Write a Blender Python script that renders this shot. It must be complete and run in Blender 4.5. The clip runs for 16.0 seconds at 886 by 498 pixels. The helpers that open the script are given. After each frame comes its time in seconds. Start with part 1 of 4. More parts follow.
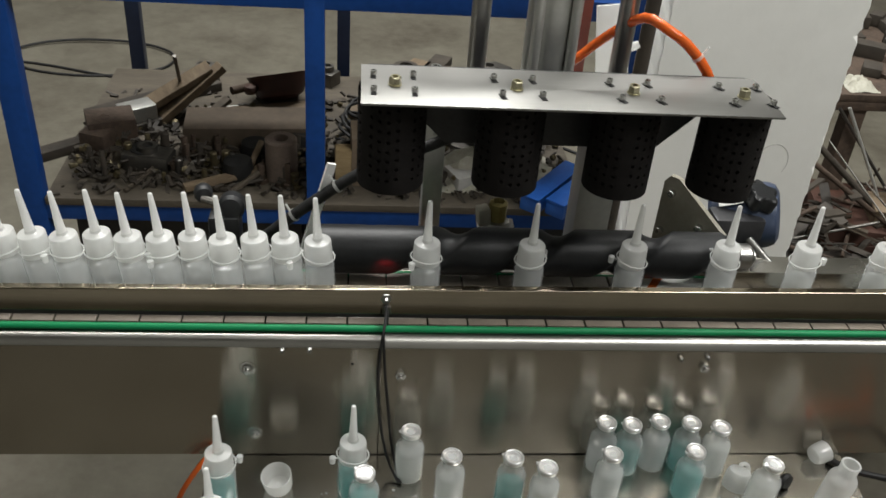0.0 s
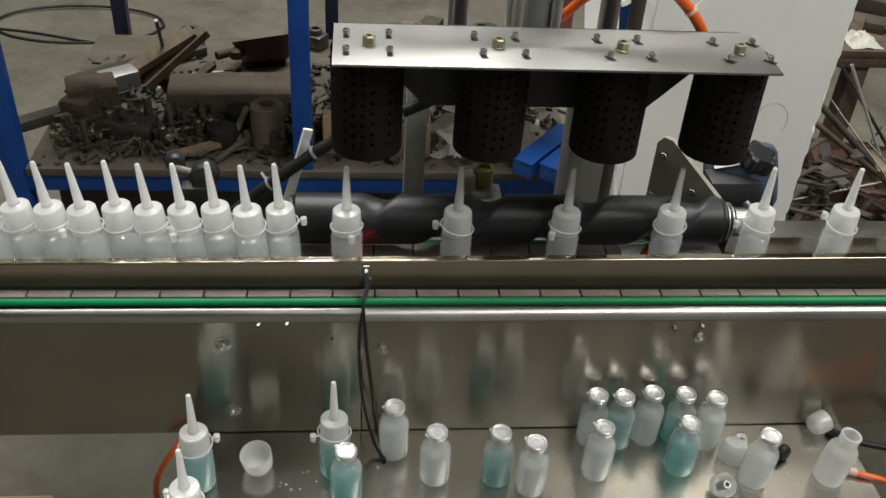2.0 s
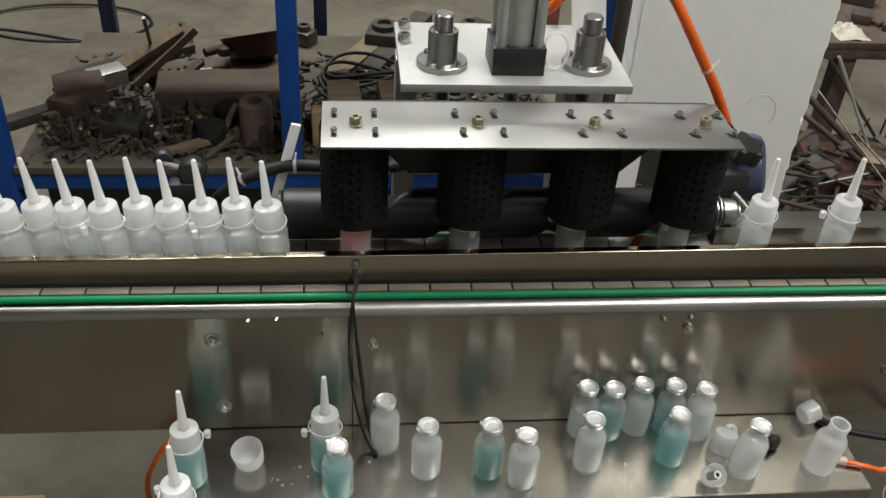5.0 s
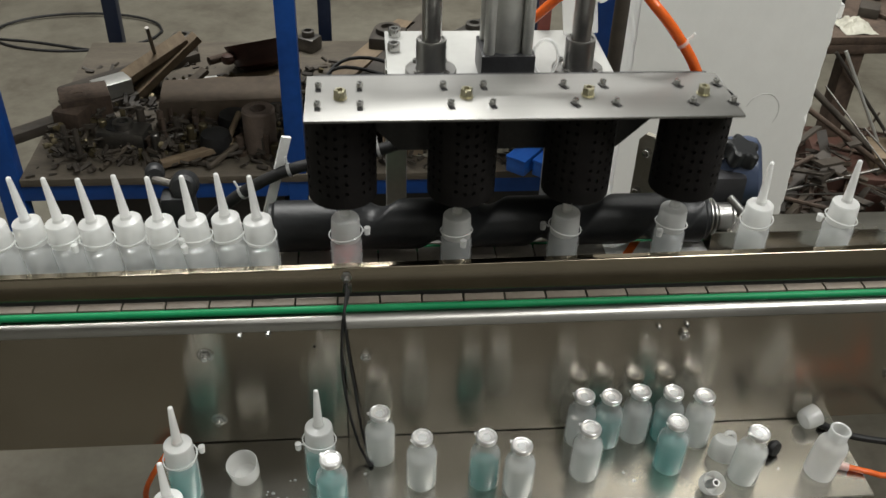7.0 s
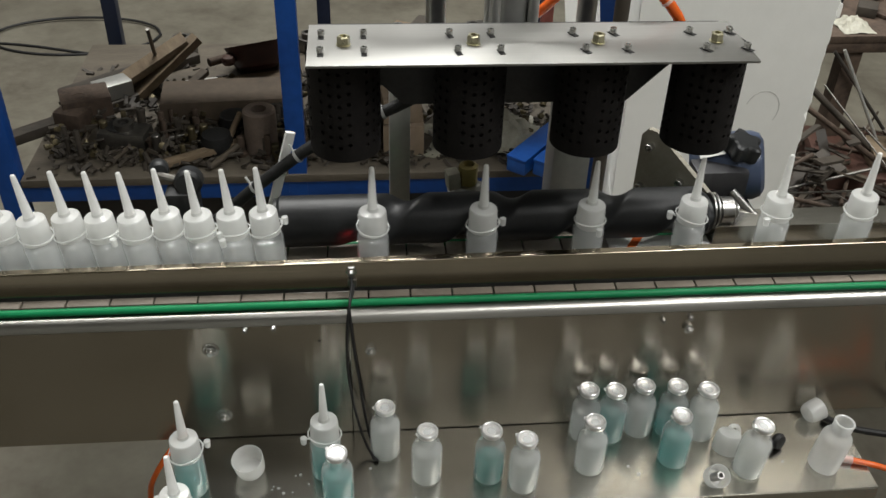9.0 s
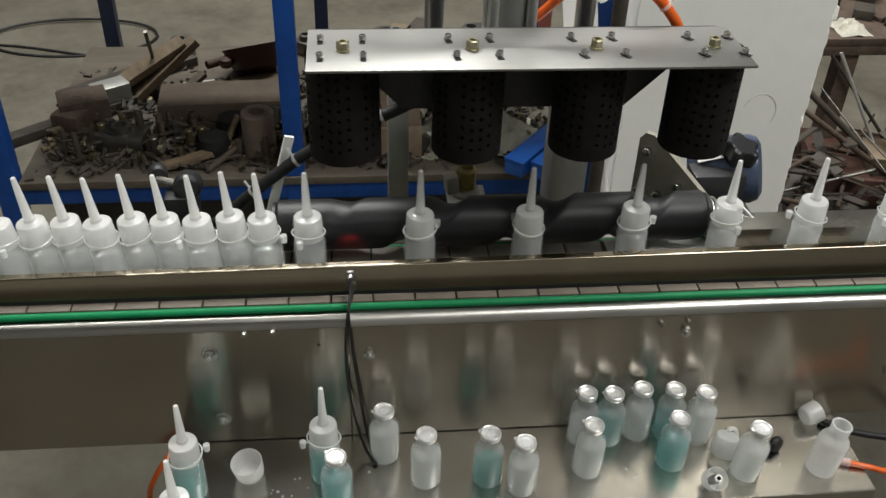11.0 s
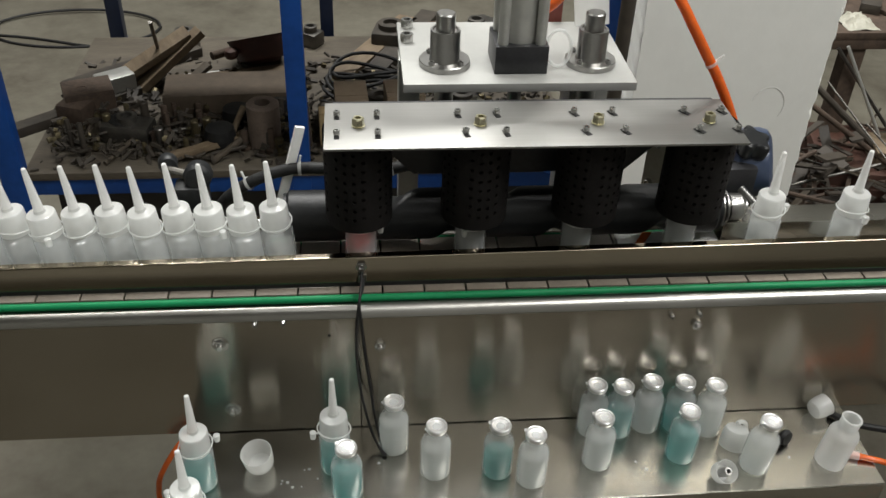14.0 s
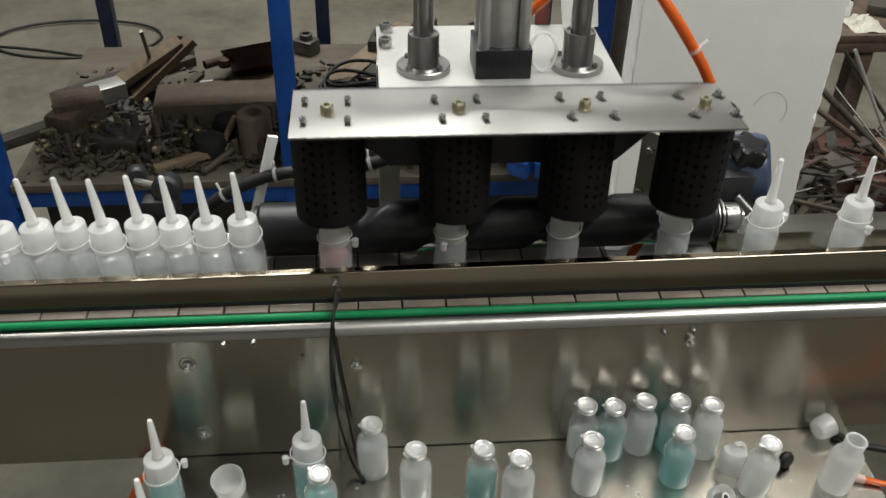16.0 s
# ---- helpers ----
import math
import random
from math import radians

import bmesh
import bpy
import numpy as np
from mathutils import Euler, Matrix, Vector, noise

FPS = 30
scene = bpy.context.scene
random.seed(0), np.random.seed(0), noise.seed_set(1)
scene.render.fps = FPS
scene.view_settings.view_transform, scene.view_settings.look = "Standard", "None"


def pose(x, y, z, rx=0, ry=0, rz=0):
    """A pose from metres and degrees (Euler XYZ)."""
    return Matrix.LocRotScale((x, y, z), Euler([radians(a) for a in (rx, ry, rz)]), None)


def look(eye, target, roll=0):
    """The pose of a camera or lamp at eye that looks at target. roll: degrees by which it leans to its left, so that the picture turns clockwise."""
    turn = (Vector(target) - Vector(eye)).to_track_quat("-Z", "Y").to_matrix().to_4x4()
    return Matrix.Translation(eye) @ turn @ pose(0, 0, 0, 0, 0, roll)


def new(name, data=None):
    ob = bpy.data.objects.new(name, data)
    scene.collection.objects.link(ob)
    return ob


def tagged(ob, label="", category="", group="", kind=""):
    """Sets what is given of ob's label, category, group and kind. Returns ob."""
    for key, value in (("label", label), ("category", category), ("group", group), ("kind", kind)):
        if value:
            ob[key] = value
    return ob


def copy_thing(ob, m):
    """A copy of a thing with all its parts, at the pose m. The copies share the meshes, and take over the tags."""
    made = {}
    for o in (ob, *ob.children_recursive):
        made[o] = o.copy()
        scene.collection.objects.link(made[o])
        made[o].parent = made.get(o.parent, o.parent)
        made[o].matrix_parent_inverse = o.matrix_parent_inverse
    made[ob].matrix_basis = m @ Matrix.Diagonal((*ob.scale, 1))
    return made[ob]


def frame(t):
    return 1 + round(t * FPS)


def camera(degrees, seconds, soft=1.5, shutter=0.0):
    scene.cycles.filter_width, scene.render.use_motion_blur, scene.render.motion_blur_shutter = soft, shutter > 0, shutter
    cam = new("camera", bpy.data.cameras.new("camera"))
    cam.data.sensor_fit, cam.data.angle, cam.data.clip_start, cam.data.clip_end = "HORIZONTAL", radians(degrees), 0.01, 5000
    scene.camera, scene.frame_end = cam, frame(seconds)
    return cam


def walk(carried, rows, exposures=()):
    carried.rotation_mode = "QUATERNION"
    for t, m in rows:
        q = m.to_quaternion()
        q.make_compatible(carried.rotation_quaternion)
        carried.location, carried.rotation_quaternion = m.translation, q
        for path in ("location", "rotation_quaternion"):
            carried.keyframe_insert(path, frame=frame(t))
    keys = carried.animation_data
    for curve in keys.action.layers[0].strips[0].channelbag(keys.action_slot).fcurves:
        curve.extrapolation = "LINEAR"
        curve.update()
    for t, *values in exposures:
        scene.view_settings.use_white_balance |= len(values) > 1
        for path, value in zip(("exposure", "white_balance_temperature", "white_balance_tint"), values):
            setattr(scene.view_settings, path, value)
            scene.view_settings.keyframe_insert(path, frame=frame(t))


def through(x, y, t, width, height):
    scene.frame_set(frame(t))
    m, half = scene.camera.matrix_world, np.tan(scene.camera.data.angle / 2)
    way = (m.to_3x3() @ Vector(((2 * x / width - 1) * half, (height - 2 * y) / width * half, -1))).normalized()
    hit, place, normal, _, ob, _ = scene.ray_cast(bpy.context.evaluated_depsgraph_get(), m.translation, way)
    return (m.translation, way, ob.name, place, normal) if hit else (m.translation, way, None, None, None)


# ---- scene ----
cam = camera(51.2, 16.0, shutter=0.5)
PATH = [
    (0, (-0.117, -0.665, 0.549), (0.073, 0.983, -0.568), 4.8),
    (0.5, (-0.099, -0.64, 0.534), (0.101, 0.984, -0.617), 5.1),
    (1, (-0.093, -0.639, 0.531), (0.089, 0.968, -0.647), 4.4),
    (1.5, (-0.094, -0.641, 0.534), (0.08, 0.969, -0.64), 4.1),
    (2, (-0.096, -0.633, 0.531), (0.092, 0.972, -0.648), 4.1),
    (2.5, (-0.096, -0.631, 0.527), (0.099, 0.968, -0.658), 4.4),
    (3, (-0.089, -0.63, 0.528), (0.107, 0.963, -0.666), 4.1),
    (3.5, (-0.095, -0.633, 0.528), (0.111, 0.96, -0.664), 4.5),
    (6, (-0.087, -0.635, 0.534), (0.107, 0.967, -0.648), 3.2),
    (6.5, (-0.077, -0.632, 0.537), (0.104, 0.968, -0.65), 2.8),
    (7, (-0.067, -0.627, 0.537), (0.096, 0.973, -0.652), 2.0),
    (7.5, (-0.063, -0.627, 0.541), (0.094, 0.978, -0.642), 1.5),
    (8, (-0.067, -0.628, 0.541), (0.093, 0.983, -0.634), 1.4),
    (8.5, (-0.073, -0.631, 0.541), (0.092, 0.983, -0.629), 1.7),
    (9, (-0.074, -0.634, 0.53), (0.095, 0.972, -0.65), 1.9),
    (11.5, (-0.076, -0.634, 0.537), (0.1, 0.973, -0.64), 2.0),
    (12, (-0.074, -0.637, 0.54), (0.099, 0.973, -0.634), 1.9),
    (12.5, (-0.074, -0.636, 0.538), (0.102, 0.977, -0.632), 1.9),
    (13, (-0.079, -0.63, 0.533), (0.098, 0.976, -0.645), 2.0),
    (13.5, (-0.085, -0.632, 0.53), (0.09, 0.969, -0.657), 2.3),
    (14, (-0.086, -0.633, 0.531), (0.09, 0.965, -0.659), 2.3),
    (14.5, (-0.082, -0.634, 0.534), (0.09, 0.966, -0.653), 2.1),
    (15, (-0.077, -0.635, 0.536), (0.093, 0.971, -0.643), 1.8),
    (15.5, (-0.073, -0.633, 0.537), (0.097, 0.974, -0.64), 1.7),
    (16, (-0.053, -0.599, 0.511), (0.097, 1.012, -0.665), 1.4),
]
walk(cam, [(t, look(e, a, r)) for t, e, a, r in PATH])

# ---- world and lamps ----
world = bpy.data.worlds.new("hall_air")
scene.world = world
world.use_nodes = True
world.node_tree.nodes["Background"].inputs[0].default_value = (0.62, 0.66, 0.7, 1)
world.node_tree.nodes["Background"].inputs[1].default_value = 0.45
scene.view_settings.exposure = 0.0


def area(name, place, target, sx, sy, watts, colour=(0.96, 0.955, 0.925)):
    d = bpy.data.lights.new(name, "AREA")
    d.shape, d.size, d.size_y, d.energy, d.color = "RECTANGLE", sx, sy, watts, colour
    ob = new(name, d)
    ob.matrix_world = look(place, target)
    return ob


# unseen area lamps, added and balanced to stand in for the hall's lighting
area("unseen_hall_fill", (0.1, 0.75, 2.5), (0.1, 0.1, 0), 2.2, 0.5, 64)
area("unseen_hall_fill", (0.9, -1.7, 2.6), (0.25, 0, 0), 2.4, 0.6, 10)
area("unseen_hall_fill", (-1.8, 0.4, 2.7), (0, 0, 0), 1.4, 0.35, 14)
# added fill that brightens the pillar's front face
area("unseen_hall_fill", (1.7, -0.7, 2.6), (0.6, 0.6, -0.1), 2.0, 0.8, 84)
# added fill that brightens the floor behind the rack
area("unseen_hall_fill", (-0.2, 2.5, 3.3), (-0.2, 2.6, -1), 2.4, 0.5, 190)

# ---- materials ----


def material(name):
    m = bpy.data.materials.new(name)
    m.use_nodes = True
    nt = m.node_tree
    return m, nt, nt.nodes["Principled BSDF"]


def link(nt, a, ia, b, ib):
    nt.links.new(a.outputs[ia], b.inputs[ib])


def noise_node(nt, scale, detail=4.0, stretch=(1, 1, 1), rough=0.55):
    tc = nt.nodes.new("ShaderNodeTexCoord")
    mp = nt.nodes.new("ShaderNodeMapping")
    mp.inputs["Scale"].default_value = stretch
    nz = nt.nodes.new("ShaderNodeTexNoise")
    nz.inputs["Scale"].default_value = scale
    nz.inputs["Detail"].default_value = detail
    nz.inputs["Roughness"].default_value = rough
    link(nt, tc, "Object", mp, "Vector")
    link(nt, mp, "Vector", nz, "Vector")
    return nz


def ramp(nt, src, stops, out="Fac"):
    r = nt.nodes.new("ShaderNodeValToRGB")
    e = r.color_ramp.elements
    e[0].position, e[0].color = stops[0][0], (*stops[0][1], 1)
    e[1].position, e[1].color = stops[-1][0], (*stops[-1][1], 1)
    for pos, col in stops[1:-1]:
        n = e.new(pos)
        n.color = (*col, 1)
    nt.links.new(src.outputs[out], r.inputs["Fac"])
    return r


def surface(name, c0, c1, scale, rough=0.5, metal=0.0, bump=0.0, bump_scale=0, stretch=(1, 1, 1), rough_var=0.0, spec=0.5, mid=None):
    """Two-tone surface with a large stain pattern, a finer grain and relief."""
    m, nt, p = material(name)
    big = noise_node(nt, scale, 5, stretch)
    fine = noise_node(nt, scale * 7.3, 4, stretch)
    mix = nt.nodes.new("ShaderNodeMix")
    mix.data_type = "FLOAT"
    mix.inputs[0].default_value = 0.38
    nt.links.new(big.outputs["Fac"], mix.inputs[2])
    nt.links.new(fine.outputs["Fac"], mix.inputs[3])
    stops = [(0.32, c0), (0.68, c1)] if mid is None else [(0.32, c0), (0.5, mid), (0.68, c1)]
    r = nt.nodes.new("ShaderNodeValToRGB")
    e = r.color_ramp.elements
    e[0].position, e[0].color = stops[0][0], (*stops[0][1], 1)
    e[1].position, e[1].color = stops[-1][0], (*stops[-1][1], 1)
    for pos, col in stops[1:-1]:
        e.new(pos).color = (*col, 1)
    nt.links.new(mix.outputs[0], r.inputs["Fac"])
    nt.links.new(r.outputs["Color"], p.inputs["Base Color"])
    p.inputs["Metallic"].default_value = metal
    p.inputs["Specular IOR Level"].default_value = spec
    mr = nt.nodes.new("ShaderNodeMapRange")
    mr.inputs["To Min"].default_value = max(0.02, rough - rough_var)
    mr.inputs["To Max"].default_value = min(1, rough + rough_var)
    nt.links.new(fine.outputs["Fac"], mr.inputs["Value"])
    nt.links.new(mr.outputs["Result"], p.inputs["Roughness"])
    if bump:
        bn = noise_node(nt, bump_scale or scale * 5, 5, stretch)
        b = nt.nodes.new("ShaderNodeBump")
        b.inputs["Strength"].default_value = bump
        b.inputs["Distance"].default_value = 0.002
        link(nt, bn, "Fac", b, "Height")
        link(nt, b, "Normal", p, "Normal")
    return m


def brushed(name, tone, rough, aniso, rot=0.0, stain=0.12):
    """Brushed stainless sheet: fine lines along x, faint smears, stretched gloss."""
    m, nt, p = material(name)
    lines = noise_node(nt, 60, 3, (0.15, 8, 40))
    smear = noise_node(nt, 7, 4, (1, 1, 1.6))
    mix = nt.nodes.new("ShaderNodeMix")
    mix.data_type = "FLOAT"
    mix.inputs[0].default_value = 0.55
    nt.links.new(lines.outputs["Fac"], mix.inputs[2])
    nt.links.new(smear.outputs["Fac"], mix.inputs[3])
    lo = tuple(c * (1 - stain) for c in tone)
    hi = tuple(min(1, c * (1 + stain)) for c in tone)
    r = nt.nodes.new("ShaderNodeValToRGB")
    e = r.color_ramp.elements
    e[0].position, e[0].color = 0.35, (*lo, 1)
    e[1].position, e[1].color = 0.65, (*hi, 1)
    nt.links.new(mix.outputs[0], r.inputs["Fac"])
    nt.links.new(r.outputs["Color"], p.inputs["Base Color"])
    p.inputs["Metallic"].default_value = 1
    mr = nt.nodes.new("ShaderNodeMapRange")
    mr.inputs["To Min"].default_value = rough * 0.6
    mr.inputs["To Max"].default_value = rough * 1.45
    nt.links.new(smear.outputs["Fac"], mr.inputs["Value"])
    nt.links.new(mr.outputs["Result"], p.inputs["Roughness"])
    p.inputs["Anisotropic"].default_value = aniso
    p.inputs["Anisotropic Rotation"].default_value = rot
    tg = nt.nodes.new("ShaderNodeTangent")
    tg.direction_type, tg.axis = "RADIAL", "Z"
    link(nt, tg, "Tangent", p, "Tangent")
    return m


def plastic(name, colour, clear=0.0, glow=0.35, rough=0.35, mottled=0.06):
    """Thin moulded polythene: diffuse and translucent, partly see-through, waxy gloss."""
    m, nt, p = material(name)
    nt.nodes.remove(p)
    out = nt.nodes["Material Output"]
    nz = noise_node(nt, 90, 3)
    lo, hi = tuple(c * (1 - mottled) for c in colour), tuple(min(1, c * (1 + mottled)) for c in colour)
    col = ramp(nt, nz, [(0.35, lo), (0.65, hi)])
    d = nt.nodes.new("ShaderNodeBsdfDiffuse")
    tl = nt.nodes.new("ShaderNodeBsdfTranslucent")
    for n in (d, tl):
        link(nt, col, "Color", n, "Color")
    a = nt.nodes.new("ShaderNodeMixShader")
    a.inputs[0].default_value = glow
    link(nt, d, 0, a, 1)
    link(nt, tl, 0, a, 2)
    last = a
    if clear:
        tr = nt.nodes.new("ShaderNodeBsdfTransparent")
        tr.inputs[0].default_value = (*[min(1, 0.25 + c * 0.75) for c in colour], 1)
        b = nt.nodes.new("ShaderNodeMixShader")
        b.inputs[0].default_value = clear
        link(nt, last, 0, b, 1)
        link(nt, tr, 0, b, 2)
        last = b
    g = nt.nodes.new("ShaderNodeBsdfGlossy")
    g.inputs["Roughness"].default_value = rough
    fr = nt.nodes.new("ShaderNodeFresnel")
    fr.inputs["IOR"].default_value = 1.5
    c = nt.nodes.new("ShaderNodeMixShader")
    link(nt, fr, 0, c, 0)
    link(nt, last, 0, c, 1)
    link(nt, g, 0, c, 2)
    link(nt, c, 0, out, "Surface")
    return m


def milky(name, colour, clear, through=0.5, rough=0.2, tint=None, edge=0.45):
    """Milky moulded polythene: light scatters through the wall, and part of it goes straight on."""
    m, nt, p = material(name)
    nt.nodes.remove(p)
    nz = noise_node(nt, 70, 3)
    col = ramp(nt, nz, [(0.3, tuple(c * 0.96 for c in colour)), (0.7, colour)])
    d = nt.nodes.new("ShaderNodeBsdfDiffuse")
    tl = nt.nodes.new("ShaderNodeBsdfTranslucent")
    link(nt, col, "Color", d, "Color")
    link(nt, col, "Color", tl, "Color")
    wall = nt.nodes.new("ShaderNodeMixShader")
    wall.inputs[0].default_value = through
    link(nt, d, 0, wall, 1)
    link(nt, tl, 0, wall, 2)
    tr = nt.nodes.new("ShaderNodeBsdfTransparent")
    tr.inputs[0].default_value = (*(tint or [0.5 + 0.5 * c for c in colour]), 1)
    mx = nt.nodes.new("ShaderNodeMixShader")
    mx.inputs[0].default_value = clear
    link(nt, wall, 0, mx, 1)
    link(nt, tr, 0, mx, 2)
    gl = nt.nodes.new("ShaderNodeBsdfGlossy")
    gl.inputs["Roughness"].default_value = rough
    lw = nt.nodes.new("ShaderNodeLayerWeight")
    pw = nt.nodes.new("ShaderNodeMath")
    pw.operation = "POWER"
    pw.inputs[1].default_value = 5.0
    link(nt, lw, "Facing", pw, 0)
    mr = nt.nodes.new("ShaderNodeMapRange")
    mr.inputs["To Min"].default_value = 0.04
    mr.inputs["To Max"].default_value = edge
    link(nt, pw, 0, mr, "Value")
    top = nt.nodes.new("ShaderNodeMixShader")
    link(nt, mr, 0, top, 0)
    link(nt, mx, 0, top, 1)
    link(nt, gl, 0, top, 2)
    link(nt, top, 0, nt.nodes["Material Output"], "Surface")
    return m


STEEL = brushed("brushed_steel", (0.35, 0.323, 0.278), 0.19, 0.92, 0.25, 0.1)
STEEL_TRAY = brushed("tray_steel", (0.395, 0.387, 0.352), 0.22, 0.35, 0.25, 0.08)
STEEL_PLATE = brushed("plate_steel", (0.265, 0.262, 0.25), 0.46, 0.4, 0.25, 0.06)
STEEL_GUIDE = brushed("guide_steel", (0.29, 0.25, 0.188), 0.07, 0.2, 0.25, 0.18)
STEEL_LIP = brushed("folded_edge_steel", (0.35, 0.342, 0.318), 0.32, 0.6, 0.25, 0.06)
# guide steel in a lighter tone, for the light on the rear guide's top
STEEL_GUIDE_LIT = brushed("lit_guide_steel", (0.5, 0.485, 0.44), 0.26, 0.3, 0.25, 0.1)
CHROME = surface("bright_steel", (0.34, 0.335, 0.325), (0.42, 0.415, 0.4), 25, 0.3, 1.0, rough_var=0.04)
SCREW_STEEL = surface("plated_screw_steel", (0.5, 0.5, 0.485), (0.6, 0.6, 0.58), 60, 0.26, 1.0, rough_var=0.04)
DARK_STEEL = surface("dark_steel", (0.1, 0.095, 0.09), (0.2, 0.19, 0.17), 40, 0.4, 0.9, rough_var=0.1)
BRASS = surface("brass", (0.32, 0.3, 0.2), (0.5, 0.47, 0.33), 90, 0.3, 1.0, rough_var=0.1)
BLACK_PAINT = surface("black_heat_paint", (0.005, 0.0043, 0.0042), (0.012, 0.0105, 0.0102), 45, 0.7, 0.0, 0.25, 400, rough_var=0.1, spec=0.15)
BLACK_NYLON = surface("black_nylon", (0.007, 0.0075, 0.008), (0.017, 0.018, 0.019), 30, 0.42, 0.0, 0.12, 250, rough_var=0.1, spec=0.3)
RUBBER = surface("black_rubber", (0.006, 0.006, 0.006), (0.018, 0.018, 0.018), 60, 0.6, 0.0, 0.2, 300, spec=0.35)
BLACK_BLOCK = surface("black_anodised", (0.02, 0.02, 0.022), (0.04, 0.04, 0.043), 50, 0.4, 0.3)
WHITE_PLATE = surface("satin_aluminium_plate", (0.31, 0.31, 0.295), (0.37, 0.37, 0.35), 16, 0.55, 0.15, rough_var=0.08)
ALU = surface("aluminium", (0.5, 0.5, 0.48), (0.64, 0.64, 0.6), 20, 0.38, 0.8, rough_var=0.1)
SLAT = surface("chain_slat_plastic", (0.12, 0.101, 0.08), (0.19, 0.165, 0.132), 30, 0.45, 0.0, 0.1, 200)
GREEN = surface("green_wear_strip", (0.0, 0.16, 0.055), (0.004, 0.21, 0.075), 25, 0.5, spec=0.3)
HDPE = milky("natural_polythene", (0.96, 0.98, 0.985), 0.72, 0.5, 0.07, None, 0.62)
HDPE_CAP = milky("white_polythene", (0.92, 0.925, 0.91), 0.42, 0.5, 0.2)
NOZZLE = milky("nozzle_polythene", (0.96, 0.965, 0.95), 0.32, 0.5, 0.18)
HDPE_THIN = milky("thin_polythene", (0.96, 0.97, 0.96), 0.5, 0.5, 0.15)
LIQUID = milky("clear_liquid", (0.95, 0.96, 0.955), 0.76, 0.6, 0.08, (0.94, 0.955, 0.95), 0.2)
CLOUDY = milky("cloudy_liquid", (0.97, 0.975, 0.965), 0.57, 0.6, 0.08, (0.95, 0.97, 0.96), 0.2)
BRACKET_STEEL = surface("bracket_steel", (0.24, 0.225, 0.18), (0.34, 0.32, 0.27), 25, 0.42, 0.35, rough_var=0.1)
DULL_BRASS = surface("dull_brass", (0.26, 0.21, 0.07), (0.4, 0.34, 0.13), 60, 0.5, 0.3, rough_var=0.08)
TEAL = milky("teal_liquid", (0.22, 0.62, 0.6), 0.62, 0.6, 0.08, (0.52, 0.84, 0.83), 0.2)
FOIL = surface("sealing_foil", (0.72, 0.72, 0.71), (0.86, 0.86, 0.85), 220, 0.3, 0.65, 0.08, 160, rough_var=0.08)
SCUFF = surface("scuffed_plaster", (0.46, 0.45, 0.42), (0.7, 0.7, 0.67), 60, 0.8)
ORANGE = plastic("orange_hose", (0.85, 0.16, 0.025), 0.0, 0.35, 0.2)
FLOOR = surface("dusty_concrete", (0.064, 0.055, 0.039), (0.144, 0.134, 0.104), 3.2, 0.75, 0.0, 0.3, 60, rough_var=0.1, mid=(0.107, 0.097, 0.073))
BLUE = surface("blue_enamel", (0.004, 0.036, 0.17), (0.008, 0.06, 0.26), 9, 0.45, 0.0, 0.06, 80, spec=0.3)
REAR_BLUE = surface("rear_post_blue", (0.008, 0.014, 0.035), (0.016, 0.026, 0.06), 9, 0.45)
PLASTER = surface("white_plaster", (0.76, 0.76, 0.725), (0.84, 0.84, 0.805), 3.5, 0.8, 0.0, 0.25, 40)
WALL = surface("hall_wall_paint", (0.52, 0.52, 0.49), (0.62, 0.62, 0.59), 1.2, 0.8)
DIRT = surface("grimy_sheet", (0.017, 0.0135, 0.0095), (0.055, 0.044, 0.032), 6, 0.7, 0.0, 0.3, 60)
RUST = surface("rusty_iron", (0.03, 0.02, 0.014), (0.095, 0.064, 0.044), 18, 0.75, 0.2, 0.4, 120)
WOOD = surface("raw_wood", (0.1, 0.07, 0.042), (0.2, 0.15, 0.095), 8, 0.7, 0.0, 0.2, 60, (1, 6, 6))
PINE = surface("pine", (0.26, 0.18, 0.09), (0.4, 0.3, 0.16), 14, 0.7, stretch=(1, 5, 5))
GRIMY_PLY = surface("grimy_plywood", (0.035, 0.027, 0.018), (0.085, 0.066, 0.044), 7, 0.75, 0.0, 0.2, 60, (1, 4, 4))
CREAM = surface("cream_wrapping", (0.26, 0.25, 0.2), (0.42, 0.41, 0.34), 20, 0.6, 0.0, 0.3, 60)
CARD = surface("cardboard", (0.17, 0.125, 0.085), (0.24, 0.185, 0.13), 9, 0.8, 0.0, 0.1, 90)
BROWN_CARD = surface("grimy_brown_card", (0.05, 0.036, 0.024), (0.1, 0.074, 0.05), 9, 0.8, 0.0, 0.1, 90)
RED_RUST = surface("red_oxide_iron", (0.035, 0.014, 0.009), (0.08, 0.033, 0.02), 7, 0.7, 0.0, 0.3, 80)
WHITE_PAINT = surface("white_paint", (0.68, 0.68, 0.66), (0.78, 0.78, 0.76), 30, 0.4)
PAPER = surface("paper", (0.46, 0.46, 0.44), (0.58, 0.58, 0.56), 12, 0.8)
BLUE_BOX = surface("blue_plastic", (0.01, 0.07, 0.32), (0.02, 0.12, 0.45), 12, 0.35)
MOTOR_BLUE = surface("motor_blue_grey", (0.022, 0.033, 0.065), (0.045, 0.063, 0.11), 14, 0.35)
OLIVE = surface("tarnished_brass", (0.06, 0.05, 0.028), (0.16, 0.13, 0.07), 40, 0.45, 0.6)

# ---- mesh helpers ----


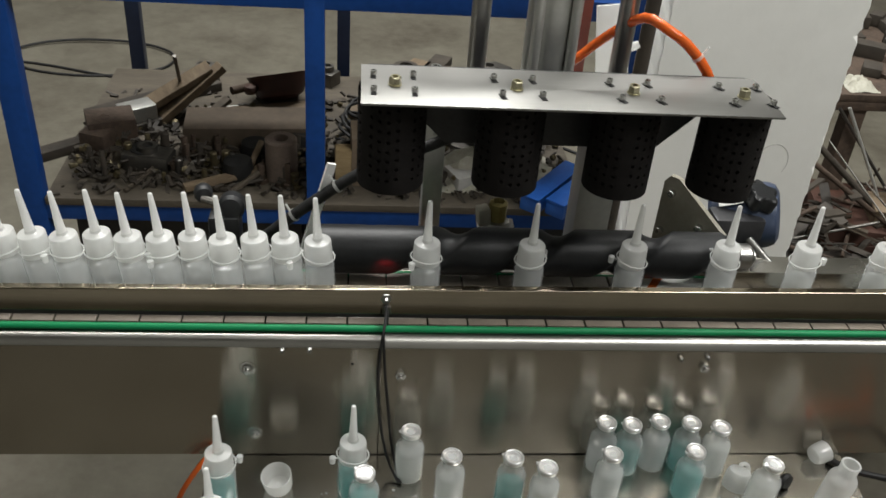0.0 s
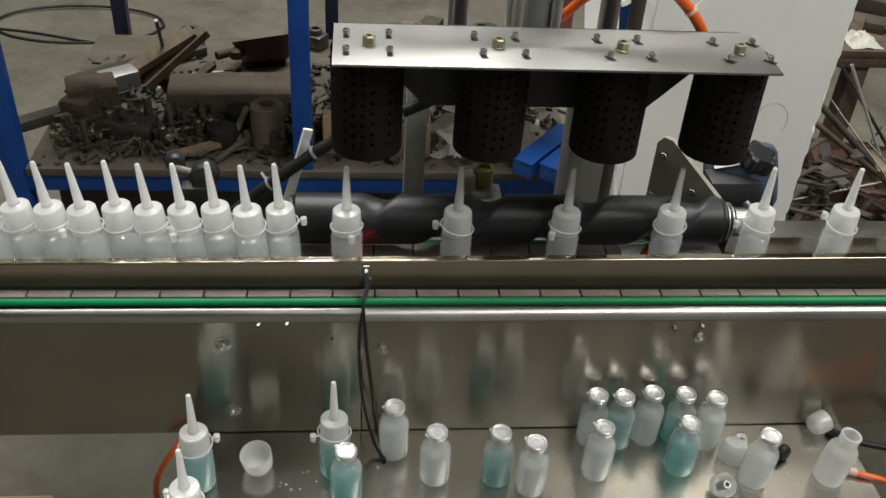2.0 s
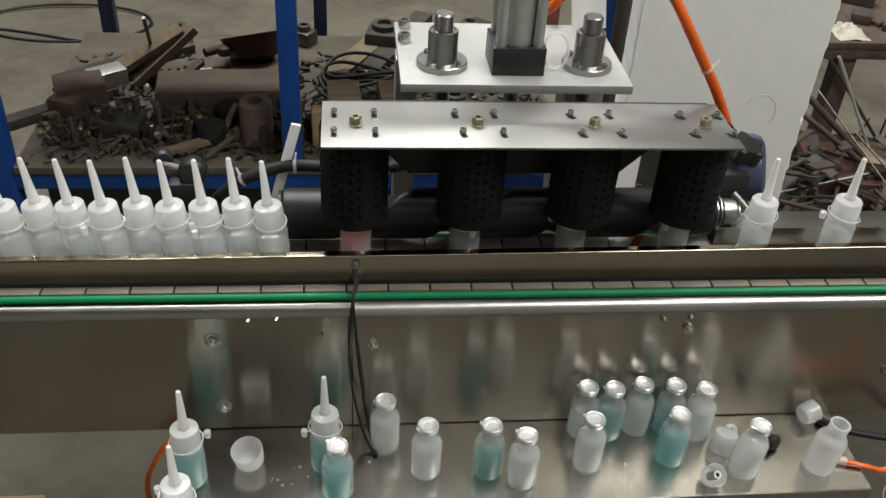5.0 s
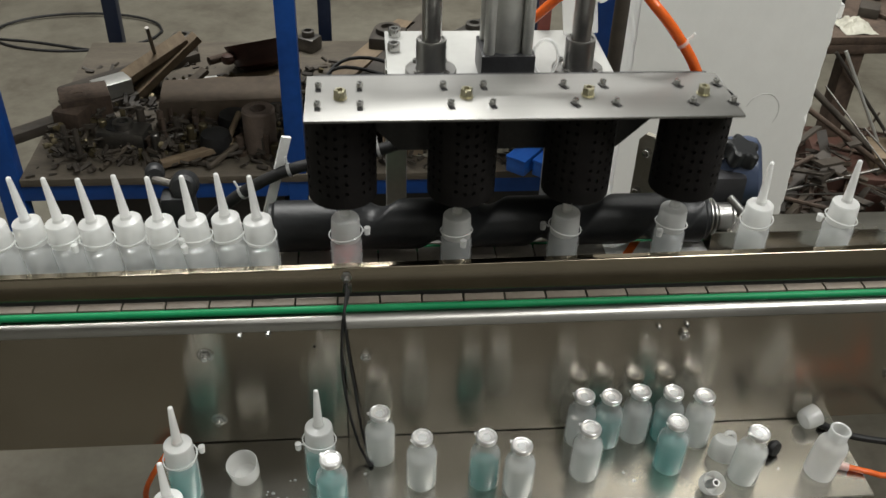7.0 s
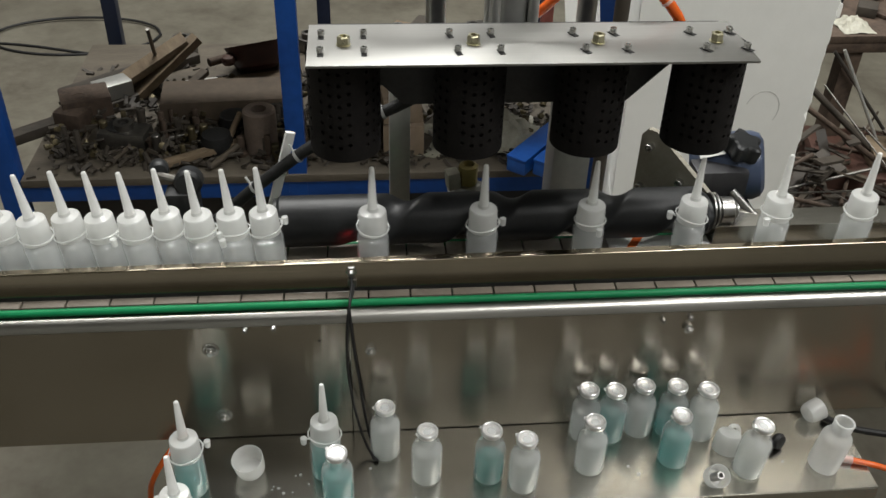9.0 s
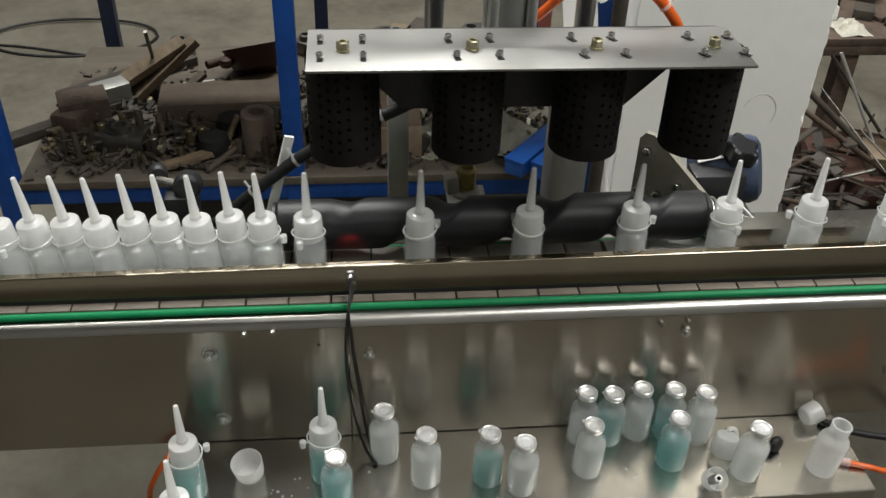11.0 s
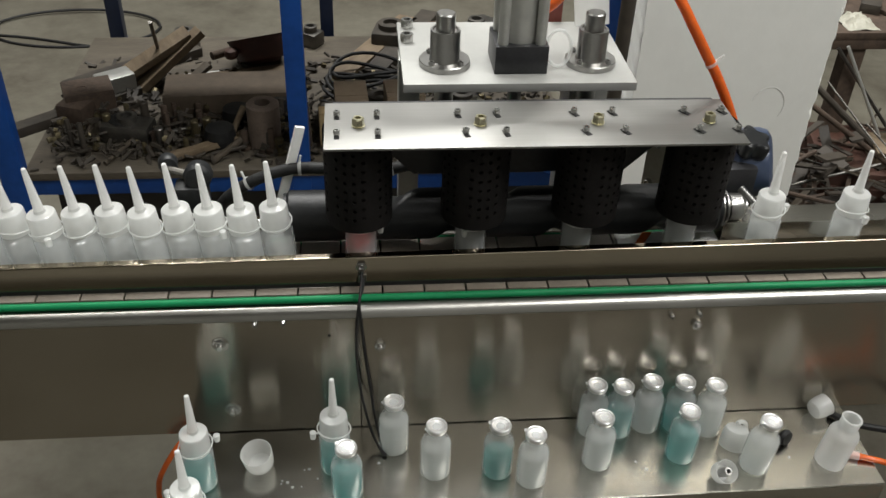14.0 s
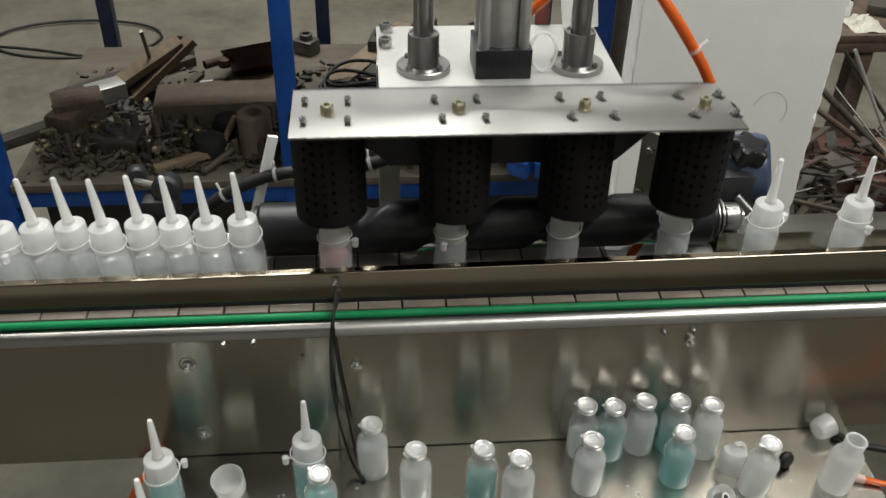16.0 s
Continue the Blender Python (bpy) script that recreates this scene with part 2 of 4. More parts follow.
def part(name, bm, mat, parent=None, label="", smooth=True, kind=""):
    me = bpy.data.meshes.new(name)
    bmesh.ops.recalc_face_normals(bm, faces=bm.faces)
    if smooth:
        for f in bm.faces:
            f.smooth = True
        for e in bm.edges:
            if len(e.link_faces) == 2 and e.calc_face_angle(0) > 0.6:
                e.smooth = False
    bm.to_mesh(me)
    bm.free()
    me.materials.append(mat)
    ob = new(name, me)
    if parent:
        ob.parent = parent
    if label or kind:
        tagged(ob, label, kind=kind)
    return ob


def thing(name, label, category, place=(0, 0, 0), group="", kind=""):
    ob = new(name)
    ob.empty_display_size = 0.02
    ob.location = place
    return tagged(ob, label, category, group, kind)


def box(bm, x0, x1, y0, y1, z0, z1, bevel=0.0, m=None):
    r = bmesh.ops.create_cube(bm, size=1)
    vs = r["verts"]
    bmesh.ops.scale(bm, vec=(x1 - x0, y1 - y0, z1 - z0), verts=vs)
    bmesh.ops.translate(bm, vec=((x0 + x1) / 2, (y0 + y1) / 2, (z0 + z1) / 2), verts=vs)
    if m is not None:
        bmesh.ops.transform(bm, matrix=m, verts=vs)
    if bevel:
        es = list({e for v in vs for e in v.link_edges})
        bmesh.ops.bevel(bm, geom=es, offset=bevel, segments=2, affect="EDGES", profile=0.6)
    return bm


def a_box(*a, **k):
    return box(bmesh.new(), *a, **k)


def ring_loft(bm, rings, closed_ends=True):
    """Joins rings of equal length into a skin."""
    vr = [[bm.verts.new(p) for p in ring] for ring in rings]
    n = len(vr[0])
    for a, b in zip(vr, vr[1:]):
        for i in range(n):
            bm.faces.new((a[i], a[(i + 1) % n], b[(i + 1) % n], b[i]))
    if closed_ends:
        bm.faces.new(vr[0][::-1])
        bm.faces.new(vr[-1])
    return bm


def lathe(bm, profile, seg=24, m=None, closed=True):
    """profile: (radius, height) pairs about z."""
    rings = []
    for r, z in profile:
        ring = [Vector((r * math.cos(2 * math.pi * i / seg), r * math.sin(2 * math.pi * i / seg), z)) for i in range(seg)]
        rings.append([m @ p for p in ring] if m is not None else ring)
    return ring_loft(bm, rings, closed)


def a_lathe(profile, seg=24, m=None, closed=True):
    return lathe(bmesh.new(), profile, seg, m, closed)


def rod(bm, p0, p1, r, seg=12, r1=None):
    p0, p1 = Vector(p0), Vector(p1)
    q = (p1 - p0).to_track_quat("Z", "Y").to_matrix().to_4x4()
    m = Matrix.Translation(p0) @ q
    ln = (p1 - p0).length
    return lathe(bm, [(r, 0), (r if r1 is None else r1, ln)], seg, m)


def a_rod(*a, **k):
    return rod(bmesh.new(), *a, **k)


def spline(points, n):
    """Smooth points through a few given ones."""
    pts = [Vector(p) for p in points]
    pts = [2 * pts[0] - pts[1]] + pts + [2 * pts[-1] - pts[-2]]
    out = []
    for i in range(1, len(pts) - 2):
        a, b, c, d = pts[i - 1:i + 3]
        for k in range(n):
            t = k / n
            out.append(0.5 * (2 * b + (c - a) * t + (2 * a - 5 * b + 4 * c - d) * t * t + (3 * b - a - 3 * c + d) * t ** 3))
    out.append(pts[-2])
    return out


def tube(bm, points, r, seg=10, n=6):
    pts = spline(points, n) if n > 1 else [Vector(p) for p in points]
    rings, up = [], Vector((0.31, 0.22, 0.92))
    for i, p in enumerate(pts):
        d = (pts[min(i + 1, len(pts) - 1)] - pts[max(i - 1, 0)]).normalized()
        u = (up - d * up.dot(d)).normalized()
        up = u
        v = d.cross(u)
        rings.append([p + r * (math.cos(2 * math.pi * k / seg) * u + math.sin(2 * math.pi * k / seg) * v) for k in range(seg)])
    return ring_loft(bm, rings)


def a_tube(*a, **k):
    return tube(bmesh.new(), *a, **k)


def prism(bm, outline, thick, m):
    """A flat plate from an outline in its own x, y, thickened along z, laid by m."""
    rings = [[m @ Vector((x, y, z)) for x, y in outline] for z in (0, thick)]
    return ring_loft(bm, rings)


def socket_screw(bm, m, r=0.0028, h=0.0032):
    """Cap screw with a hexagon socket."""
    lathe(bm, [(r, 0), (r, h * 0.85), (r * 0.9, h), (r * 0.55, h), (r * 0.5, h * 0.4)], 12, m)


def hex_nut(bm, m, r, h):
    lathe(bm, [(r, 0), (r, h * 0.9), (r * 0.88, h), (r * 0.5, h), (r * 0.48, h * 0.7)], 6, m)


X_AXIS = pose(0, 0, 0, 0, 90, 0)
FRONT = pose(0, 0, 0, 90, 0, 0)  # local z points to -y

# ---- hall ----
tagged(part("floor", a_box(-6, 6, -4, 9, -0.93, -0.88), FLOOR, smooth=False), "dusty grey-brown concrete workshop floor", "floor", kind="structure")
tagged(part("ceiling", a_box(-6, 6, -4, 9, 3.4, 3.5), WALL, smooth=False), "pale painted hall ceiling", "ceiling", kind="structure")
for nm, b in (("wall_north", (-6, 6, 9, 9.1, -0.93, 3.4)), ("wall_south", (-6, 6, -4.1, -4, -0.93, 3.4)),
              ("wall_east", (6, 6.1, -4, 9, -0.93, 3.4)), ("wall_west", (-6.1, -6, -4, 9, -0.93, 3.4))):
    tagged(part(nm, a_box(*b), WALL, smooth=False), "plain painted workshop wall", "wall", kind="structure")

# white plastered pillar with a chipped corner
bm = bmesh.new()
rings = []
rnd = random.Random(4)
for i in range(401):
    z = -0.88 + 4.28 * i / 400
    j = [rnd.uniform(-0.0022, 0.0022) for _ in range(2)]
    chip = rnd.uniform(0.003, 0.007) if rnd.random() < 0.08 else 0.0
    rings.append([Vector((0.312 + j[0] * 0.5, 0.55, z)), Vector((0.592 + j[1] - chip, 0.55, z)), Vector((0.595 + j[1] * 0.6, 0.555 + chip * 0.6, z)), Vector((0.597, 0.85, z)), Vector((0.37, 0.85, z))])
ring_loft(bm, rings)
tagged(part("pillar", bm, PLASTER, smooth=False), "white plastered pillar with a chipped uneven corner", "pillar", kind="structure")

# ---- conveyor ----
conveyor = thing("conveyor", "brushed stainless bottle conveyor with a green wear strip", "conveyor", (0, 0, 0))
prof = [(0.0003, -0.0158), (0.0004, -0.0152), (0.0015, -0.0118), (0.0034, -0.0088), (0.0058, -0.007), (0.0086, -0.006), (0.0115, -0.0058), (0.0115, -0.0072), (0.0082, -0.0075), (0.005, -0.0092), (0.0028, -0.013), (0.0023, -0.0158)]
for x0, x1 in ((-1.5, -0.0905), (-0.0895, 1.5)):
    part("side_plate", ring_loft(bmesh.new(), [[Vector((x, y, z)) for y, z in ((0.0, -0.1557), (0.0, -0.019), (0.0003, -0.016), (0.0023, -0.016), (0.002, -0.019), (0.002, -0.1557))] for x in (x0, x1)]), STEEL, conveyor)
    part("folded_edge", ring_loft(bmesh.new(), [[Vector((x, y, z)) for y, z in prof] for x in (x0, x1)]), STEEL_LIP, conveyor, "folded top edge of the steel side")
part("rear_plate", a_box(-1.5, 1.5, 0.112, 0.114, -0.153, -0.006), STEEL, conveyor)
part("crossmember", a_box(-1.5, 1.5, 0.004, 0.11, -0.1, -0.09), DARK_STEEL, conveyor)
part("wear_strip", a_rod((-1.5, 0.0125, -0.0022), (1.5, 0.0125, -0.0022), 0.0035, 12), GREEN, conveyor, "green plastic wear strip")
part("wear_strip", a_rod((-1.5, 0.1065, -0.0045), (1.5, 0.1065, -0.0085), 0.0036, 12), GREEN, conveyor, "green plastic wear strip")
for x in (-0.75, 0.75):
    for y in (0.02, 0.09):
        part("leg", a_box(x - 0.025, x + 0.025, y - 0.015, y + 0.015, -0.88, -0.1), STEEL, conveyor)
bm = bmesh.new()
ring_loft(bm, [[Vector((x, y, z)) for y, z in ((0.0268, 0.0034), (0.0315, top - 0.0032), (0.0318, top - 0.0022), (0.0322, top - 0.0008), (0.0328, top), (0.0334, top + 0.0003), (0.0344, top + 0.0004), (0.0391, top + 0.0009), (0.0392, top - 0.0001), (0.0336, top - 0.0012), (0.0288, 0.0036), (0.0286, 0.0034))]
               for x, top in ((-1.5, 0.0127), (1.5, 0.0449))])
part("front_guide", bm, STEEL_GUIDE, conveyor, "polished steel bottle guide")
for x in (0.199, 0.219):
    part("hole", a_rod((x, 0.0299, 0.0238), (x, 0.0315, 0.0243), 0.0013, 12), RUBBER, conveyor, "small dark drilled hole")
# shaded gap below the guide, drawn as a solid black strip
part("gap_shade_strip", a_box(-1.5, 1.5, 0.0262, 0.02665, 0.0006, 0.0046), RUBBER, conveyor, "black strip standing in for the shaded gap under the guide")
# one guide in two tones: right run lightened as lit, left dark against glare
for x0, x1, steel in ((0.268, 1.5, STEEL_GUIDE_LIT), (-1.5, -0.17, STEEL_GUIDE)):
    bm = bmesh.new()
    ring_loft(bm, [[Vector((x, y, z)) for y, z in ((0.08, 0.0008), (0.08, 0.0215), (0.0806, 0.0225), (0.108, 0.0235), (0.108, 0.022), (0.0815, 0.021), (0.0815, 0.0008))] for x in (x0, x1)])
    part("rear_guide", bm, steel, conveyor, "polished steel bottle guide")
# fixings on the side plate
for x, z, big in ((-0.215, -0.041, 1), (-0.182, -0.018, 0), (-0.157, -0.017, 0), (-0.212, -0.125, 1), (-0.071, -0.048, 1), (0.2, -0.024, 0), (0.226, -0.022, 0), (0.226, -0.035, 1), (0.447, -0.1, 1)):
    bm = bmesh.new()
    if big:
        if x < -0.2:
            lathe(bm, [(0.0078, 0), (0.0078, 0.0007), (0.0062, 0.001), (0.0062, 0.0003)], 22, pose(x, 0.0, z, 90))
        hex_nut(bm, pose(x, 0.0, z, 90, 0, 0), 0.0052, 0.0034)
        lathe(bm, [(0.0028, 0.002), (0.0028, 0.0072), (0.0022, 0.0078)], 12, pose(x, 0.0, z, 90))
    else:
        socket_screw(bm, pose(x, 0.0, z, 90), 0.0027, 0.0046)
    part("bolt", bm, SCREW_STEEL, conveyor)
part("bolt_hole", a_lathe([(0.0014, 0), (0.0014, 0.0006)], 10, pose(-0.117, 0.0002, -0.035, 90)), RUBBER, conveyor)
for x in (0.2, 0.219):
    part("bolt_hole", a_lathe([(0.0022, 0), (0.0022, 0.0006)], 10, pose(x, 0.032, 0.0243, 78)), RUBBER, conveyor)

# slat chain, moving as one
chain = thing("slat_chain", "grey-beige plastic slat chain carrying the bottles", "conveyor chain", (0, 0, 0))
me = None
for i in range(-24, 38):
    if me is None:
        bm = a_box(-0.0183, 0.0183, 0.0175, 0.1, -0.0045, 0.0, 0.0008)
        ob = part("slat", bm, SLAT, chain)
        me = ob.data
    else:
        ob = new("slat", me)
        ob.parent = chain
    ob.location = (0.0381 * (i + 0.5), 0, 0)

# ---- tray ----
tray = thing("tray", "wide stainless steel tray under the conveyor edge", "tray", (0, 0, -0.157))
bm = bmesh.new()
prism(bm, [(-0.258, 0.1), (-0.258, -0.145), (-0.18, -0.142), (-0.06, -0.1), (0.404, -0.099), (0.404, 0.1)], 0.0015, pose(0, 0, -0.0015))
box(bm, -0.06, 0.404, -0.1005, -0.0992, -0.03, -0.0004, 0.0003)
part("tray_sheet", bm, STEEL_TRAY, tray)
for x in (-0.2, 0.35):
    for y in (-0.06, 0.06):
        part("leg", a_box(x - 0.015, x + 0.015, y - 0.015, y + 0.015, -0.723, -0.0016), STEEL, tray)

# ---- bottles ----
BODY = [(0.0, 0.0012), (0.011, 0.0004), (0.0132, 0.0), (0.0142, 0.0012), (0.0145, 0.003), (0.0145, 0.0385), (0.0142, 0.0415), (0.0131, 0.0442), (0.0117, 0.0464), (0.011, 0.0482), (0.0107, 0.05), (0.0107, 0.0556), (0.0, 0.0557)]


# the uncapped ones show their shoulder and narrower neck
VIAL = [(0.0, 0.0014), (0.0105, 0.0006), (0.0126, 0.0), (0.014, 0.001), (0.0145, 0.0032), (0.0145, 0.034), (0.0143, 0.0362), (0.0135, 0.0388), (0.0119, 0.0412), (0.0103, 0.0432), (0.0095, 0.0448), (0.0092, 0.0466), (0.0092, 0.0556), (0.0, 0.0557)]


def liquid_profile(level):
    return [(0.0, 0.002), (0.0105, 0.0019), (0.0126, 0.0028), (0.0132, 0.005), (0.0132, min(level, 0.0355)), (0.0131, min(level, 0.0355) + 0.0007), (0.0122, min(level, 0.0355) + 0.0002), (0.0, min(level, 0.0355))]


def bottle_body(parent, liquid, level, wall=BODY):
    part("body", a_lathe(wall if liquid else wall[:-1], 28, closed=False), HDPE if liquid else HDPE_THIN, parent)
    if liquid:
        part("liquid", a_lathe(liquid_profile(level), 24, closed=False), liquid, parent)


def capped_bottle(place, label, liquid, level, tab_turn, group):
    b = thing("dropper_bottle", label, "bottle", place, group)
    bottle_body(b, liquid, level)
    cap = part("cap", a_lathe([(0.0122, 0.0455), (0.0132, 0.0458), (0.0134, 0.0475), (0.013, 0.056), (0.0126, 0.0655), (0.0124, 0.0668), (0.0118, 0.0675), (0.0095, 0.068), (0.0062, 0.0682), (0.0051, 0.0688), (0.0047, 0.0713)], 28, closed=False), HDPE_CAP, b, "white ribbed nozzle cap")
    part("nozzle", a_lathe([(0.0047, 0.0712), (0.0043, 0.074), (0.0036, 0.086), (0.0028, 0.102), (0.0023, 0.11), (0.0021, 0.1122), (0.0013, 0.113), (0.0, 0.1131)], 14, closed=False), NOZZLE, cap)
    strap = part("strap", a_tube([(0.0145 * math.cos(a) * 1.05, 0.0145 * math.sin(a), 0.0508 + 0.0022 * math.sin(a * 1.0 + 1.2)) for a in [2 * math.pi * k / 18 for k in range(19)]], 0.0007, 6, 1), HDPE_THIN, cap)
    t = pose(0, 0, 0, 0, 0, tab_turn)
    bm = bmesh.new()
    tube(bm, [t @ Vector(p) for p in ((0.0148, 0, 0.0485), (0.0165, 0.001, 0.0505), (0.019, 0.001, 0.0505))], 0.0009, 6, 3)
    lathe(bm, [(0.0026, -0.004), (0.003, 0.0), (0.003, 0.003), (0.002, 0.0036)], 12, t @ pose(0.0198, 0.001, 0.0495))
    part("stopper", bm, HDPE_THIN, cap)
    return b


first = capped_bottle((0, 0, 0), "translucent white dropper bottle with a white nozzle cap", LIQUID, 0.028, 20, "bottles on the conveyor")
TURNS = [200, 15, 150, 95, 340, 250, 40, 300, 110, 5, 190, 265, 60, 330, 130, 20, 285, 170, 75, 310, 225, 10, 100, 350, 260, 145]
queue = []
for k in range(5, -21, -1):
    if k == 5:
        b = first
    else:
        b = copy_thing(first, pose(0, 0, 0))
    queue.append((b, k))

# ---- feed screw ----
screw = thing("feed_screw", "black nylon feed screw with scooped bottle pockets", "feed screw", (-0.157, 0.092, 0.034))
bm = bmesh.new()
L, N, SEG, PITCH = 0.417, 150, 40, 0.1003
rings = []
for i in range(N + 1):
    x = L * i / N
    ring = []
    for k in range(SEG):
        a = 2 * math.pi * k / SEG
        # depth of the pocket that faces the bottle lane
        ph = (x - 0.071) / PITCH - a / (2 * math.pi) - 0.25
        d = (ph - math.floor(ph)) * PITCH
        d = min(d, PITCH - d)
        cut = 0.0075 * max(0.0, 1 - (d / 0.0195) ** 2) if d < 0.0195 else 0.0
        fade = min(1.0, max(0.0, (x - 0.05) / 0.045))
        r = 0.0243 - cut * fade
        if x < 0.004 or x > L - 0.004:
            r -= 0.0025
        ring.append(Vector((x, r * math.sin(a), r * math.cos(a))))
    rings.append(ring)
ring_loft(bm, rings)
part("screw_body", bm, BLACK_NYLON, screw)
part("shaft", a_rod((L, 0, 0), (L + 0.03, 0, 0), 0.008), CHROME, screw)
for x in (L + 0.002, L + 0.006):
    part("collar", a_lathe([(0.017, 0), (0.018, 0.0008), (0.018, 0.002), (0.017, 0.0028)], 24, Matrix.Translation((x, 0, 0)) @ X_AXIS), CHROME, screw)
part("collar", a_lathe([(0.0135, 0.012), (0.0135, 0.024), (0.011, 0.027)], 24, Matrix.Translation((L, 0, 0)) @ X_AXIS), CHROME, screw)

# ---- sealing head ----
head = thing("sealing_head", "steel crosshead with four black perforated heating sleeves", "sealing head", (0, 0, 0))
SLEEVES = (-0.087, 0.0165, 0.1185, 0.217)
part("plate", a_box(-0.1145, 0.2415, 0.017, 0.0965, 0.1475, 0.1495, 0.0003), STEEL_PLATE, head, "brushed stainless top plate")


def sleeve_mesh():
    """Perforated tube wall: each cell of the wall is pierced by a round hole."""
    bm = bmesh.new()
    cols, rows, r, h, hole = 24, 8, 0.0298, 0.089, 0.0018
    z0, dz = 0.01, 0.0093

    def on(u, z, rad=r):
        a = 2 * math.pi * u / cols
        return bm.verts.new((rad * math.cos(a), rad * math.sin(a), z))
    arc = 2 * math.pi * r / cols
    for c in range(cols):
        for k in range(rows):
            zc = z0 + dz * (k + 0.5) + (dz * 0.3 if c % 4 > 1 else -dz * 0.2)
            zl, zh = z0 + dz * k, z0 + dz * (k + 1)
            if c % 5 == 4:
                bm.faces.new((on(c, zl), on(c + 1, zl), on(c + 1, zh), on(c, zh)))
                continue
            outer = [on(c + 1, (zl + zh) / 2), on(c + 1, zh), on(c + 0.5, zh), on(c, zh), on(c, (zl + zh) / 2), on(c, zl), on(c + 0.5, zl), on(c + 1, zl)]
            inner = [on(c + 0.5 + hole / arc * math.cos(math.pi / 4 * j), zc * 0.5 + (zl + zh) / 4 + hole * math.sin(math.pi / 4 * j)) for j in range(8)]
            deep = [on(c + 0.5 + hole / arc * math.cos(math.pi / 4 * j), zc * 0.5 + (zl + zh) / 4 + hole * math.sin(math.pi / 4 * j), r - 0.0015) for j in range(8)]
            for j in range(8):
                bm.faces.new((outer[j], outer[(j + 1) % 8], inner[(j + 1) % 8], inner[j]))
                bm.faces.new((inner[j], inner[(j + 1) % 8], deep[(j + 1) % 8], deep[j]))
    for a, b in ((0.0, z0), (z0 + dz * rows, h)):
        for c in range(cols):
            bm.faces.new((on(c, a), on(c + 1, a), on(c + 1, b), on(c, b)))
    bmesh.ops.remove_doubles(bm, verts=bm.verts, dist=0.00005)
    lathe(bm, [(0.0298, 0.0), (0.0268, 0.0), (0.0268, h)], 30, closed=False)
    return bm


sleeve_data = None
for i, x in enumerate(SLEEVES):
    if sleeve_data is None:
        ob = part("sleeve", sleeve_mesh(), BLACK_PAINT, head, "black perforated heating sleeve")
        sleeve_data = ob.data
    else:
        ob = tagged(new("sleeve", sleeve_data), "black perforated heating sleeve")
        ob.parent = head
    ob.location = (x, 0.058, 0.0575)
    ob.rotation_euler = (0, 0, 0.4 * i)
    nut = bmesh.new()
    hex_nut(nut, pose(x + 0.001, 0.056, 0.1495, 0, 0, 12), 0.0052, 0.0075)
    lathe(nut, [(0.0058, 0.0), (0.0058, 0.0008), (0.005, 0.001)], 20, pose(x + 0.001, 0.056, 0.1495))
    part("nut", nut, BRASS, head, "yellow zinc hexagon nut")
    sk = 0.0 if i == 0 else 0.004
    for dx, dy in ((-0.017, 0.0165), (0.017, 0.0165), (-0.017 + sk, -0.0165), (0.017 + sk, -0.0165)):
        bm = bmesh.new()
        socket_screw(bm, pose(x + dx, 0.056 + dy, 0.1508), 0.0028, 0.0042)
        part("screw", bm, SCREW_STEEL, head)
        part("slot", a_box(-0.0022, 0.0022, -0.0062, 0.0045, 0, 0.0004, 0, pose(x + dx, 0.056 + dy, 0.1497, 0, 0, 12 * i)), RUBBER, head)
part("carrier_plate", prism(bmesh.new(), [(-0.108, 0.147), (0.236, 0.147), (0.164, 0.0735), (-0.036, 0.0735)], 0.004, pose(0, 0.104, 0, 90)), BLACK_BLOCK, head, "black carrier plate")
part("crossbeam", a_box(-0.04, 0.15, 0.1045, 0.122, 0.073, 0.084, 0.001), BLACK_BLOCK, head)
for x in (0.008, 0.128):
    part("arm", a_box(x - 0.0085, x + 0.0085, 0.108, 0.163, 0.044, 0.0725, 0.001), DARK_STEEL, head)
part("bridge_bar", a_box(-0.03, 0.175, 0.1635, 0.184, 0.044, 0.0555, 0.0008), ALU, head, "pale aluminium bridge bar")
for x in (-0.003, 0.1375):
    part("guide_rod", a_lathe([(0.0092, 0.0555), (0.0092, 0.196), (0.0092, 0.2), (0.0082, 0.201)], 20, pose(x, 0.173, 0)), CHROME, head, "ground steel guide rod")
part("piston_rod", a_rod((0.0665, 0.173, 0.0555), (0.0665, 0.173, 0.15), 0.007), CHROME, head)

# ---- press stand ----
stand = thing("press_stand", "pale aluminium press plate with guide bearings and an air cylinder", "press stand", (0, 0, 0))
part("top_plate", a_box(-0.044, 0.1735, 0.13, 0.272, 0.1415, 0.15, 0.0006), WHITE_PLATE, stand, "pale satin aluminium plate")
for x in (-0.003, 0.1375):
    br = part("bearing", a_lathe([(0.0243, 0.15), (0.0243, 0.1548), (0.0237, 0.1555), (0.0148, 0.1555), (0.0142, 0.1565), (0.0142, 0.1835), (0.0136, 0.185), (0.0118, 0.185), (0.0112, 0.1835), (0.0095, 0.1835)], 32, pose(x, 0.173, 0)), CHROME, stand, "flanged steel linear bearing")
    for a in (45, 135, 225, 315):
        bm = bmesh.new()
        socket_screw(bm, pose(x + 0.0193 * math.cos(radians(a)), 0.173 + 0.0193 * math.sin(radians(a)), 0.1555), 0.0028, 0.0034)
        part("bolt", bm, CHROME, br)
part("cylinder_block", a_box(0.0415, 0.0915, 0.149, 0.197, 0.15, 0.1775, 0.0012), BLACK_BLOCK, stand, "black cylinder end block")
bm = bmesh.new()
lathe(bm, [(0.019, 0.177), (0.019, 0.5)], 32, pose(0.0665, 0.173, 0))
